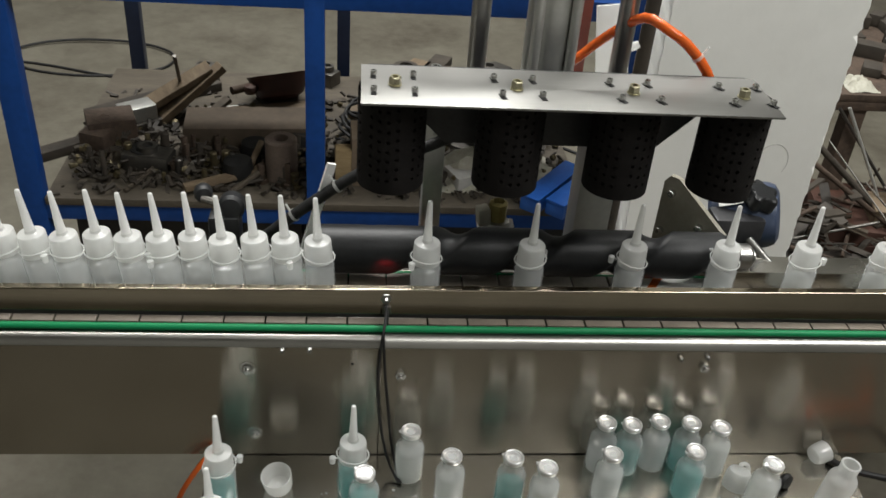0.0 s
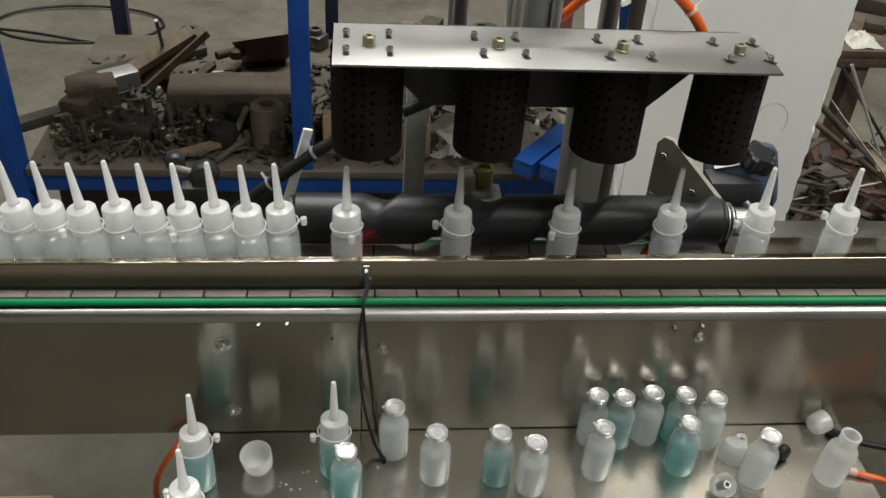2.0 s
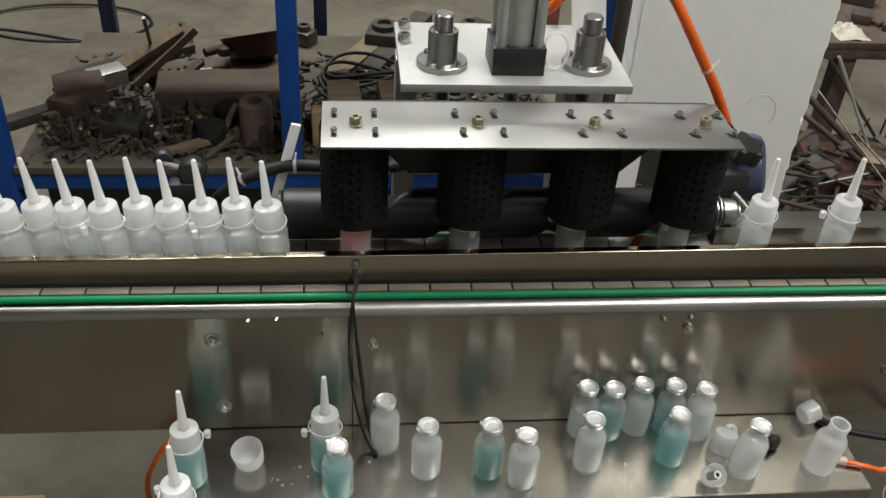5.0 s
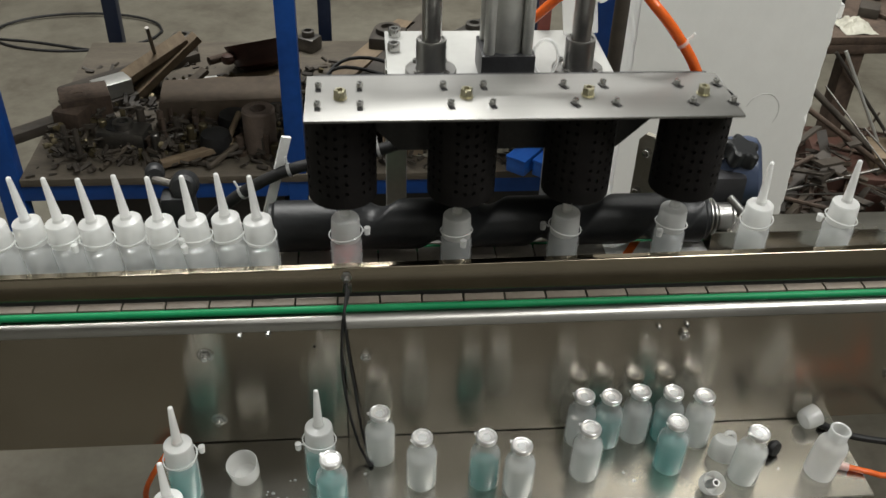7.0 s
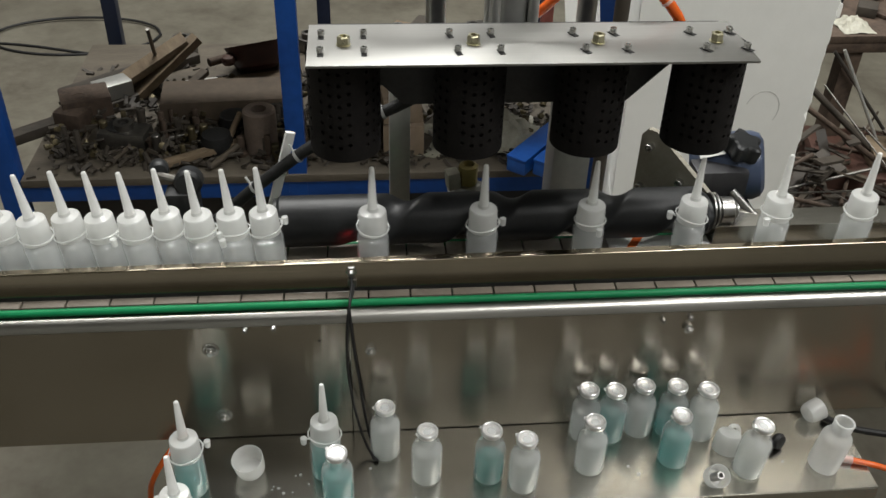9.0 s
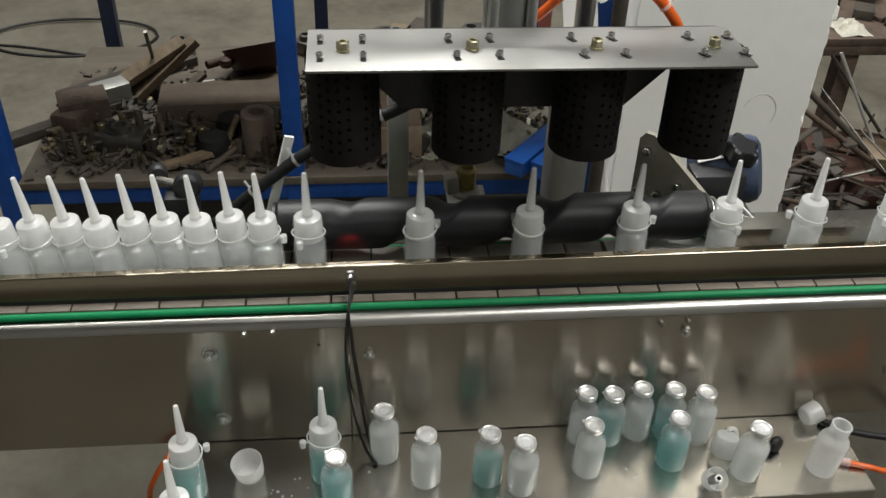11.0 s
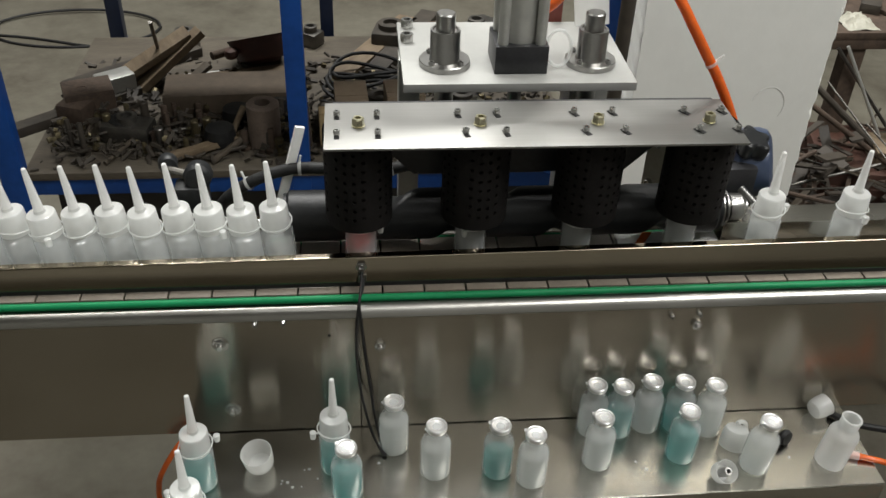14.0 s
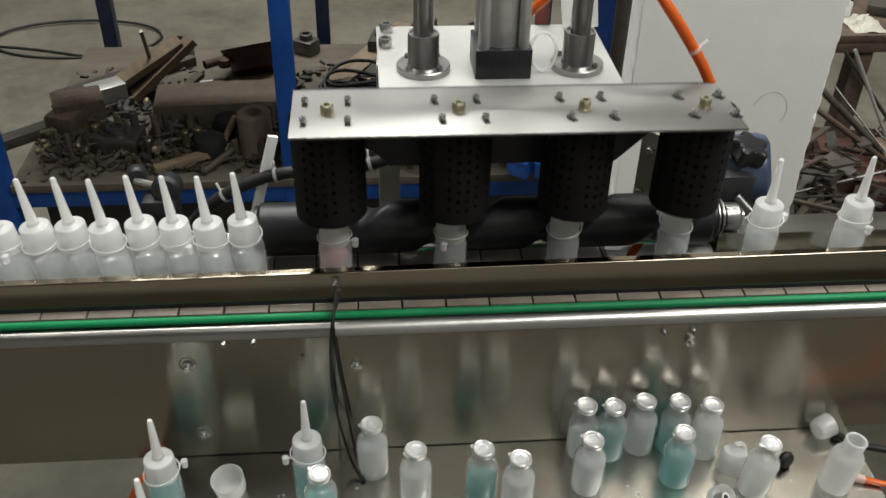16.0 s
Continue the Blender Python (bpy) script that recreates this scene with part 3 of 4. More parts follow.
for sx in (-1, 1):
    for sy in (-1, 1):
        rod(bm, (0.0665 + sx * 0.0175, 0.173 + sy * 0.0165, 0.177), (0.0665 + sx * 0.0175, 0.173 + sy * 0.0165, 0.5), 0.0052, 14)
part("cylinder_tube", bm, ALU, stand, "drawn aluminium air cylinder tube")
for x, y in ((-0.036, 0.225), (-0.034, 0.26), (0.16, 0.262)):
    bm = bmesh.new()
    socket_screw(bm, pose(x, y, 0.15), 0.0064, 0.0085)
    part("bolt", bm, SCREW_STEEL, stand)
part("column", a_box(-0.045, -0.024, 0.2, 0.225, -0.1, 0.1415, 0.0008), ALU, stand)
part("column", a_box(0.128, 0.168, 0.2, 0.24, -0.1, 0.1415, 0.0015), ALU, stand)
part("base_beam", a_box(-0.06, 0.2, 0.19, 0.25, -0.14, -0.1, 0.001), DARK_STEEL, stand)
for x in (-0.04, 0.18):
    part("leg", a_box(x - 0.02, x + 0.02, 0.2, 0.24, -0.88, -0.14, 0.001), DARK_STEEL, stand)

# ---- storage rack behind ----
rack = thing("storage_rack", "blue enamelled steel storage rack full of scrap parts", "rack", (0, 0, -0.88))
# the three rear posts take a darker, greyer blue than the front ones
for x, y, w, mt in ((-0.19, 0.82, 0.0165, BLUE), (-0.695, 0.82, 0.02, BLUE), (0.338, 0.82, 0.018, BLUE), (-0.153, 1.45, 0.015, REAR_BLUE), (-0.636, 1.45, 0.016, REAR_BLUE), (0.36, 1.45, 0.016, REAR_BLUE)):
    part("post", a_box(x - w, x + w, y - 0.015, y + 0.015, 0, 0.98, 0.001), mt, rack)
part("rail", a_box(-0.675, 0.32, 0.806, 0.83, 0.482, 0.514, 0.001), BLUE, rack)
part("rail", a_box(-0.67, 0.317, 0.806, 0.83, 0.897, 0.93, 0.001), BLUE, rack)
part("shelf", a_box(-0.672, 0.318, 0.8, 1.38, 0.5155, 0.53, 0.001), surface("worn_ply", (0.05, 0.041, 0.03), (0.1, 0.083, 0.06), 9, 0.75, 0.0, 0.2, 60, (1, 4, 4)), rack, "grimy plywood shelf")

# unseen board on the top rail, added to shade the shelf below
part("unseen_shade_shelf", a_box(-0.672, 0.318, 0.831, 1.16, 0.931, 0.946, 0.001), GRIMY_PLY, rack, "grimy plywood shelf")

# ---- hoses that flex with the head ----
flexing = []


def flexible(name, label, low, high, r, mat, n, ties=()):
    """A hose in short rigid links that follow it from its low to its high bend."""
    hose = thing(name, label, "hose")
    a, b = spline(low, 8), spline(high, 8)

    def at_length(pts, f):
        lens = [0.0]
        for p, q in zip(pts, pts[1:]):
            lens.append(lens[-1] + (q - p).length)
        d = f * lens[-1]
        for i in range(len(pts) - 1):
            if d <= lens[i + 1] + 1e-9:
                return pts[i].lerp(pts[i + 1], (d - lens[i]) / max(1e-9, lens[i + 1] - lens[i]))
        return pts[-1]
    ends_a = [at_length(a, i / n) for i in range(n + 1)]
    ends_b = [at_length(b, i / n) for i in range(n + 1)]
    link_len = max(max((q - p).length for p, q in zip(e, e[1:])) for e in (ends_a, ends_b))
    for i in range(n):
        h = link_len * 0.5
        bm = a_lathe([(0.0, -h - r * 0.5), (r * 0.7, -h - r * 0.35), (r, -h), (r, h), (r * 0.7, h + r * 0.35), (0.0, h + r * 0.5)], 14, closed=False)
        piece = part("hose_link", bm, mat, hose)
        if i in ties:
            t = a_lathe([(r * 1.15, -0.0016), (r * 1.2, 0), (r * 1.15, 0.0016)], 14, closed=False)
            rod(t, (0, r * 1.1, 0), (0, r * 1.1 + 0.008, 0.002), 0.0012, 6)
            part("cable_tie", t, HDPE_CAP, piece, "white cable tie")

        def at(hh, i=i):
            f = hh / 0.077
            p, q = ends_a[i].lerp(ends_b[i], f), ends_a[i + 1].lerp(ends_b[i + 1], f)
            return Matrix.Translation((p + q) / 2) @ (q - p).to_track_quat("Z", "Y").to_matrix().to_4x4()
        flexing.append((piece, at))
    return hose


flexible("air_hose", "bright orange air hose arching behind the sealing head",
         [(0.272, 0.109, 0.1), (0.264, 0.11, 0.121), (0.253, 0.112, 0.143), (0.241, 0.114, 0.164), (0.228, 0.116, 0.184), (0.209, 0.122, 0.214), (0.192, 0.135, 0.239), (0.168, 0.155, 0.252), (0.142, 0.178, 0.241), (0.117, 0.199, 0.214), (0.101, 0.205, 0.194), (0.08, 0.22, 0.17)],
         [(0.224, 0.109, 0.178), (0.22, 0.11, 0.19), (0.214, 0.11, 0.203), (0.207, 0.11, 0.217), (0.198, 0.112, 0.231), (0.18, 0.116, 0.249), (0.163, 0.122, 0.259), (0.147, 0.145, 0.262), (0.135, 0.178, 0.24), (0.117, 0.199, 0.213), (0.101, 0.205, 0.194), (0.08, 0.22, 0.17)],
         0.0048, ORANGE, 26, (6,))
flexible("cable_bundle", "black sleeved cable bundle with white ties",
         [(-0.3, 0.2, -0.09), (-0.245, 0.16, -0.02), (-0.21, 0.152, 0.024), (-0.165, 0.15, 0.048), (-0.127, 0.15, 0.051), (-0.082, 0.15, 0.045), (-0.048, 0.15, 0.05), (-0.01, 0.152, 0.06)],
         [(-0.3, 0.2, -0.09), (-0.225, 0.16, -0.01), (-0.185, 0.152, 0.03), (-0.15, 0.15, 0.06), (-0.122, 0.15, 0.081), (-0.092, 0.15, 0.099), (-0.05, 0.15, 0.118), (-0.01, 0.152, 0.137)],
         0.006, RUBBER, 20, (9, 12, 17))

# ---- bottles and caps on the tray ----
TZ = -0.1568


def foiled_bottle(place, label, liquid, level, tilt=0.0, lean_to=0.0, foil=True):
    b = thing("vial_bottle", label, "bottle", place, "bottles on the tray")
    b.rotation_euler = (0, radians(tilt), radians(lean_to))
    b.scale = (1, 1, 1.07)
    bottle_body(b, liquid, level, VIAL)
    if foil:
        bm = a_lathe([(0.0094, 0.0528), (0.0097, 0.0534), (0.0098, 0.0548), (0.0099, 0.0562), (0.0096, 0.0573), (0.0089, 0.0578), (0.0079, 0.0574), (0.0073, 0.0562), (0.004, 0.0556), (0.0, 0.0554)], 30, closed=False)
        rng = random.Random(round(place[0] * 10000))
        for v in bm.verts:
            r = math.hypot(v.co.x, v.co.y)
            v.co += Vector((rng.uniform(-1, 1), rng.uniform(-1, 1), rng.uniform(-1, 1))) * (0.00016 if r > 0.0074 else 0.00006)
        a = rng.uniform(2.2, 3.6)
        box_t = pose(0.0098 * math.cos(a), 0.0098 * math.sin(a), 0.0556, 0, -24, math.degrees(a))
        lathe(bm, [(0.0, -0.0002), (0.0022, -0.0001), (0.0024, 0.0002), (0.0, 0.0003)], 8, box_t, closed=False)
        part("foil_seal", bm, FOIL, b, "crimped silver foil seal")
    else:
        part("neck_rim", a_lathe([(0.0095, 0.0535), (0.0098, 0.0552), (0.0092, 0.0562), (0.0078, 0.0556), (0.0074, 0.046)], 26, closed=False), HDPE_THIN, b)
    return b


CLEAR_L = "translucent white bottle sealed with silver foil on the tray"
TEAL_L = "translucent bottle of teal liquid sealed with silver foil"
for x, y, teal, level in ((-0.104, -0.0735, 1, 0.025), (-0.022, -0.0525, 0, 0.033), (0.0365, -0.055, 1, 0.022), (0.067, -0.0675, 0, 0.034), (0.1335, -0.0505, 0, 0.035), (0.1365, -0.009, 0, 0.02),
                          (0.162, -0.0115, 1, 0.024), (0.192, -0.0065, 0, 0.03), (0.2235, -0.009, 1, 0.021), (0.2525, -0.015, 0, 0.032), (0.2165, -0.047, 1, 0.027), (-0.0595, -0.0205, 0, 0.034)):
    foiled_bottle((x, y - 0.006, TZ), TEAL_L if teal else CLEAR_L, TEAL if teal else CLOUDY, level)
foiled_bottle((0.284, -0.071, TZ + 0.0008), "translucent white bottle with a wrinkled foil seal, tilted slightly", CLOUDY, 0.03, 4)
foiled_bottle((0.36, -0.071, TZ + 0.0012), "open empty translucent bottle with no seal, tilted slightly", None, 0, 6, 0, False)
for x, y, turn in ((-0.2375, -0.0605, 25), (-0.115, -0.047, 195), (-0.2365, -0.1215, 150)):
    b = capped_bottle((x, y, TZ), "capped dropper bottle of teal liquid on the tray", TEAL, 0.026, 0, "bottles on the tray")
    b.rotation_euler = (0, 0, radians(turn))


def loose_cap(place, label, rot, mat, k=1.0):
    c = thing("bottle_cap", label, "cap", place, "loose caps")
    c.rotation_euler = [radians(a) for a in rot]
    part("shell", a_lathe([(r * k, z * k) for r, z in ((0.0, 0.0008), (0.0085, 0.0), (0.0115, 0.0014), (0.0132, 0.0045), (0.0141, 0.0105), (0.0146, 0.021), (0.0147, 0.0222), (0.0142, 0.0226), (0.0136, 0.0218), (0.0131, 0.0105), (0.0122, 0.006), (0.0105, 0.0035), (0.0, 0.003))], 28, closed=False), mat, c)
    return c


loose_cap((-0.1855, -0.043, TZ), "white plastic cap lying open side up", (10, -6, 0), HDPE_CAP)
lying = loose_cap((0.2735, -0.044, TZ + 0.0245), "translucent cap lying mouth down with its stopper tab up", (172, 14, 30), HDPE_THIN, 0.92)
part("stopper", a_tube([(0.012, 0.002, 0.004), (0.009, 0.001, -0.003), (0.002, 0.0, -0.006), (-0.003, 0.0, -0.0055)], 0.0022, 8, 3), HDPE_THIN, lying)
up = loose_cap((0.2465, -0.081, TZ + 0.003), "translucent cap lying open with a bright metal plug inside", (34, 8, 0), HDPE_THIN, 0.76)
part("plug", a_lathe([(0.0042, 0.004), (0.0046, 0.015), (0.0036, 0.02), (0.0022, 0.02), (0.002, 0.009)], 16), CHROME, up, "bright metal plug")
loose_cap((0.366, -0.013, TZ + 0.0098), "translucent cap lying on its side near the plate", (0, 82, 20), HDPE_THIN, 0.78)
bm = bmesh.new()
lathe(bm, [(0.0, -0.004), (0.007, -0.0035), (0.0085, 0.0), (0.007, 0.0035), (0.0, 0.004)], 18, pose(0, 0, 0.0085, 80, 0, 30), closed=False)
b = tagged(part("rubber_plug", bm, RUBBER), "small black rubber plug on the tray", "plug")
b.location = (0.3245, -0.045, TZ)

# ---- light sensor in the guide, its fibres and red beam ----
sensor = thing("light_sensor", "chrome threaded light sensor screwed into the guide", "sensor", (-0.0865, 0.0308, 0.0205))
bm = bmesh.new()
hex_nut(bm, pose(0, 0, 0, 90), 0.0052, 0.003)
lathe(bm, [(0.003, 0), (0.003, 0.007), (0.0024, 0.0085)], 14, pose(0, 0, 0, 90))
part("threaded_tip", bm, CHROME, sensor)
part("clamp", a_box(-0.0035, 0.0045, -0.007, -0.0005, -0.0145, -0.006, 0.001), DARK_STEEL, sensor)
bm = bmesh.new()
tube(bm, [(-0.0865, 0.0205, 0.0205), (-0.0868, 0.014, 0.014), (-0.0885, 0.002, 0.006), (-0.0905, -0.0045, -0.006), (-0.0925, -0.0065, -0.035), (-0.0925, -0.008, -0.068), (-0.0885, -0.012, -0.105), (-0.08, -0.024, -0.14), (-0.0705, -0.0375, -0.1545)], 0.0013, 8, 6)
tagged(part("fibre_cable", bm, RUBBER), "thin black fibre cable hanging in front of the plate", "cable")
bm = bmesh.new()
tube(bm, [(-0.085, 0.0205, 0.013), (-0.0855, 0.013, 0.009), (-0.0885, 0.002, 0.0055), (-0.0885, -0.004, -0.006), (-0.086, -0.0055, -0.045), (-0.0815, -0.007, -0.09), (-0.077, -0.014, -0.128), (-0.0695, -0.0365, -0.1545)], 0.0013, 8, 6)
lathe(bm, [(0.0024, 0), (0.0026, 0.004), (0.0022, 0.006)], 10, pose(-0.0688, -0.0395, -0.1556, -58, 0, 0))
tagged(part("fibre_cable", bm, RUBBER), "thin black fibre cable hanging in front of the plate", "cable")
d = bpy.data.lights.new("sensor_beam", "SPOT")
d.energy, d.color, d.spot_size, d.spot_blend, d.shadow_soft_size = 0.045, (1, 0.03, 0.04), radians(60), 0.9, 0.003
ob = new("sensor_beam", d)
ob.matrix_world = look((-0.0865, 0.036, 0.021), (-0.0865, 0.06, 0.022))

# ---- beside the screw ----
bracket = thing("bearing_bracket", "slanted steel plate bracket bolted behind the feed screw", "bracket", (0.213, 0.172, 0))
m = pose(0, 0, 0, 90, 0, -45)
part("bracket_plate", prism(bmesh.new(), [(0.0, -0.09), (0.0, 0.078), (0.006, 0.086), (0.016, 0.086), (0.098, 0.03), (0.098, -0.09)], 0.006, m), BRACKET_STEEL, bracket)
for u, z in ((0.012, 0.068), (0.05, 0.042), (0.008, 0.02), (0.03, 0.024)):
    bm = bmesh.new()
    hex_nut(bm, m @ pose(u, z, 0.006), 0.0045, 0.006)
    part("bolt", bm, SCREW_STEEL, bracket)
part("foot", a_box(-0.01, 0.08, -0.06, 0.0, -0.1, -0.09), DARK_STEEL, bracket)

motor = thing("gear_motor", "blue-grey gear motor with a black clamp block", "motor", (0.31, 0.16, 0.045))
part("housing", a_lathe([(0.0, -0.05), (0.03, -0.05), (0.034, -0.046), (0.036, -0.03), (0.036, 0.012), (0.033, 0.02), (0.026, 0.024), (0.0, 0.024)], 36, pose(0.01, 0.01, -0.008, 0, 78, -18), closed=False), MOTOR_BLUE, motor)
part("gearbox", a_box(-0.05, 0.005, -0.03, 0.0, -0.05, 0.008, 0.004), BLACK_BLOCK, motor)
knob = bmesh.new()
lobes = []
for k in range(60):
    a = 2 * math.pi * k / 60
    r = 0.0168 + 0.0036 * max(-0.75, math.cos(5 * a))
    lobes.append((r * math.cos(a), r * math.sin(a)))
at_knob = pose(-0.002, -0.006, 0.016, 14, 6, 20)
ring_loft(knob, [[at_knob @ Vector((x * f, y * f, z)) for x, y in lobes] for f, z in ((0.86, 0.0), (0.98, 0.002), (1.0, 0.005), (1.0, 0.014), (0.95, 0.017), (0.82, 0.0185))])
lathe(knob, [(0.011, -0.02), (0.011, 0.001)], 20, at_knob)
part("clamp_knob", knob, BLACK_NYLON, motor, "black moulded lobed knob")
part("pin", a_rod((-0.012, -0.034, -0.012), (0.006, -0.06, -0.026), 0.0042, 14), CHROME, motor)
part("rating_plate", a_box(-0.013, 0.013, -0.01, 0.01, 0, 0.0006, 0, pose(-0.03, 0.0, 0.0195, 30, -12, 0)), PAPER, motor, "blank pale rating plate")
part("motor_mount", a_box(-0.03, 0.02, -0.02, 0.02, -0.145, -0.04), DARK_STEEL, motor)

fitting = thing("air_fitting", "brass push fitting on a small pale plate", "fitting", (0.0315, 0.152, 0.026))
part("mount_plate", a_box(-0.0195, 0.0195, -0.016, 0.016, -0.005, 0.0, 0.0006), WHITE_PAINT, fitting)
part("ring", a_lathe([(0.0142, 0.0), (0.0148, 0.004), (0.0125, 0.008), (0.009, 0.009)], 20), CHROME, fitting)
bm = bmesh.new()
lathe(bm, [(0.0095, 0.007), (0.0095, 0.02), (0.01, 0.022), (0.01, 0.029), (0.0065, 0.031), (0.005, 0.026)], 8)
part("brass_body", bm, DULL_BRASS, fitting, "tarnished brass body")
part("tape", a_box(-0.021, -0.0075, -0.007, 0.007, 0.007, 0.027, 0.0025, pose(0, 0, 0, 0, -6, 12)), CREAM, fitting, "cream tape wrapped round the fitting")
part("stem", a_box(-0.01, 0.01, -0.004, 0.012, -0.126, -0.005), DARK_STEEL, fitting)

strip = thing("bracket_bar", "white painted flat bar standing behind the bottles", "steel bar", (0, 0, 0))
part("bar", prism(bmesh.new(), [(-0.0045, -0.13), (0.0045, -0.13), (0.0045, 0.066), (-0.0045, 0.066)], 0.004, pose(-0.1605, 0.152, 0.03, 90, 17, 20)), WHITE_PAINT, strip)

clamp = thing("rail_clamp", "black plastic rail clamp with two knobs behind the conveyor", "clamp", (-0.25, 0.13, 0.0))
part("bracket", a_box(-0.014, 0.014, -0.0155, 0.012, -0.075, -0.06, 0.001), DARK_STEEL, clamp)
part("stem", a_rod((0.0, 0.005, -0.06), (0.004, 0.01, 0.03), 0.0085, 16), DARK_STEEL, clamp)
bm = bmesh.new()
box(bm, -0.014, 0.018, -0.004, 0.02, 0.006, 0.044, 0.005)
lathe(bm, [(0.0, -0.012), (0.0105, -0.011), (0.0135, -0.007), (0.0135, 0.007), (0.0105, 0.011), (0.0, 0.012)], 22, pose(0.009, 0.012, 0.05, 78, 0, 0), closed=False)
part("clamp_head", bm, BLACK_NYLON, clamp, "black moulded clamp head")
part("knob", a_lathe([(0.0, -0.009), (0.0075, -0.008), (0.0095, -0.005), (0.0095, 0.005), (0.0075, 0.008), (0.0, 0.009)], 20, pose(-0.022, 0.032, 0.052, 80, 0, 12), closed=False), BLACK_NYLON, clamp, "round black knob")
part("cross_rod", a_rod((-0.022, 0.024, 0.05), (0.008, 0.012, 0.048), 0.004, 10), DARK_STEEL, clamp)

label = thing("warning_label", "white label with a red stripe beside the chain", "label", (0, 0, 0.0008))
part("paper", a_box(0.165, 0.267, 0.072, 0.0985, 0, 0.0004), WHITE_PAINT, label)
part("stripe", prism(bmesh.new(), [(0.177, 0.0723), (0.186, 0.0723), (0.204, 0.0982), (0.194, 0.0982)], 0.0003, pose(0, 0, 0.0004)), ORANGE, label, "red printed stripe")

bm = bmesh.new()
tube(bm, [(0.104 + 0.012 * math.cos(a), 0.166 + 0.01 * math.sin(a) * 0.4, 0.1685 + 0.0165 * math.sin(a)) for a in [2 * math.pi * k / 14 + 0.3 for k in range(15)]], 0.0016, 8, 1)
tagged(part("clear_seal", bm, HDPE_THIN), "clear plastic loop standing on the press plate", "seal ring")
bm = bmesh.new()
box(bm, -0.024, 0.012, -0.002, 0.002, -0.03, 0.055, 0.001)
lathe(bm, [(0.004, -0.004), (0.0048, 0.0), (0.004, 0.006)], 12, pose(0.017, 0, 0.006, 0, 70, 0))
rod(bm, (0.011, 0, 0.004), (0.018, 0, 0.006), 0.002, 8)
b = tagged(part("plastic_tag", bm, HDPE_CAP), "white plastic tag hanging behind the guide rod", "tag")
b.matrix_world = pose(0.161, 0.262, 0.18, 0, -8, 0)

# ---- orange and black lines by the tray ----
tagged(part("air_line", a_tube([(-0.2, 0.06, -0.14), (-0.235, 0.02, -0.142), (-0.262, -0.012, -0.153), (-0.283, -0.022, -0.184), (-0.291, -0.02, -0.212), (-0.292, -0.018, -0.245), (-0.288, 0.0, -0.4), (-0.28, 0.02, -0.85), (-0.1, 0.1, -0.874)], 0.0027, 10), ORANGE), "thin orange air line looping past the tray", "air line")
tagged(part("air_line", a_tube([(0.384, -0.066, -0.1535), (0.4, -0.072, -0.1535), (0.42, -0.078, -0.156), (0.47, -0.095, -0.168), (0.6, -0.25, -0.3), (0.66, -0.32, -0.874)], 0.003, 10), ORANGE), "thin orange air line hanging off the tray", "air line")
tagged(part("hose_end", a_rod((0.379, -0.0645, -0.1533), (0.391, -0.0685, -0.1533), 0.0042, 14), HDPE_CAP), "short white plastic end on the orange air line", "fitting")
tagged(part("clear_tie", a_tube([(0.432 + 0.009 * math.cos(a), -0.094 + 0.004 * math.sin(a), -0.17 + 0.012 * math.sin(a)) for a in [2 * math.pi * k / 14 for k in range(15)]], 0.0008, 6, 1), HDPE_THIN), "clear plastic tie looped under the orange air line", "tie")
tagged(part("power_cable", a_tube([(0.385, -0.012, -0.152), (0.405, -0.028, -0.152), (0.435, -0.036, -0.154), (0.48, -0.03, -0.17), (0.6, 0.06, -0.3), (0.66, 0.2, -0.872)], 0.0036, 10), RUBBER), "black power cable hanging off the tray", "cable")

# ---- what lies on the rack ----
SZ = -0.35
rnd = random.Random(11)
spool = thing("spool", "dull brown cardboard spool standing on the rack", "spool", (-0.258, 0.89, SZ))
part("core", a_lathe([(0.03, 0), (0.03, 0.085), (0.027, 0.088), (0.014, 0.088), (0.012, 0.05)], 26), surface("spool_board", (0.1, 0.075, 0.06), (0.17, 0.13, 0.105), 30, 0.8), spool)
pan = thing("pan", "dark red iron pan turned on its side", "pan", (-0.283, 1.2, SZ))
part("bowl", a_lathe([(0.0, 0.0), (0.03, 0.001), (0.05, 0.012), (0.06, 0.032), (0.064, 0.056), (0.067, 0.0575), (0.065, 0.053), (0.056, 0.034), (0.046, 0.016), (0.028, 0.006), (0.0, 0.005)], 34, pose(0, 0.012, 0.012, -24, -6, 10), closed=False), surface("red_oxide", (0.022, 0.007, 0.005), (0.06, 0.016, 0.011), 12, 0.55), pan)
part("handle", a_rod((-0.058, 0.0, 0.05), (-0.1, -0.03, 0.05), 0.009), RUST, pan)
part("knob", a_lathe([(0.0, -0.012), (0.012, -0.008), (0.015, 0.0), (0.012, 0.008), (0.0, 0.012)], 16, pose(-0.062, -0.02, 0.05), closed=False), RED_RUST, pan)
part("foot", a_box(-0.035, 0.035, -0.02, 0.045, 0, 0.013), RUST, pan)
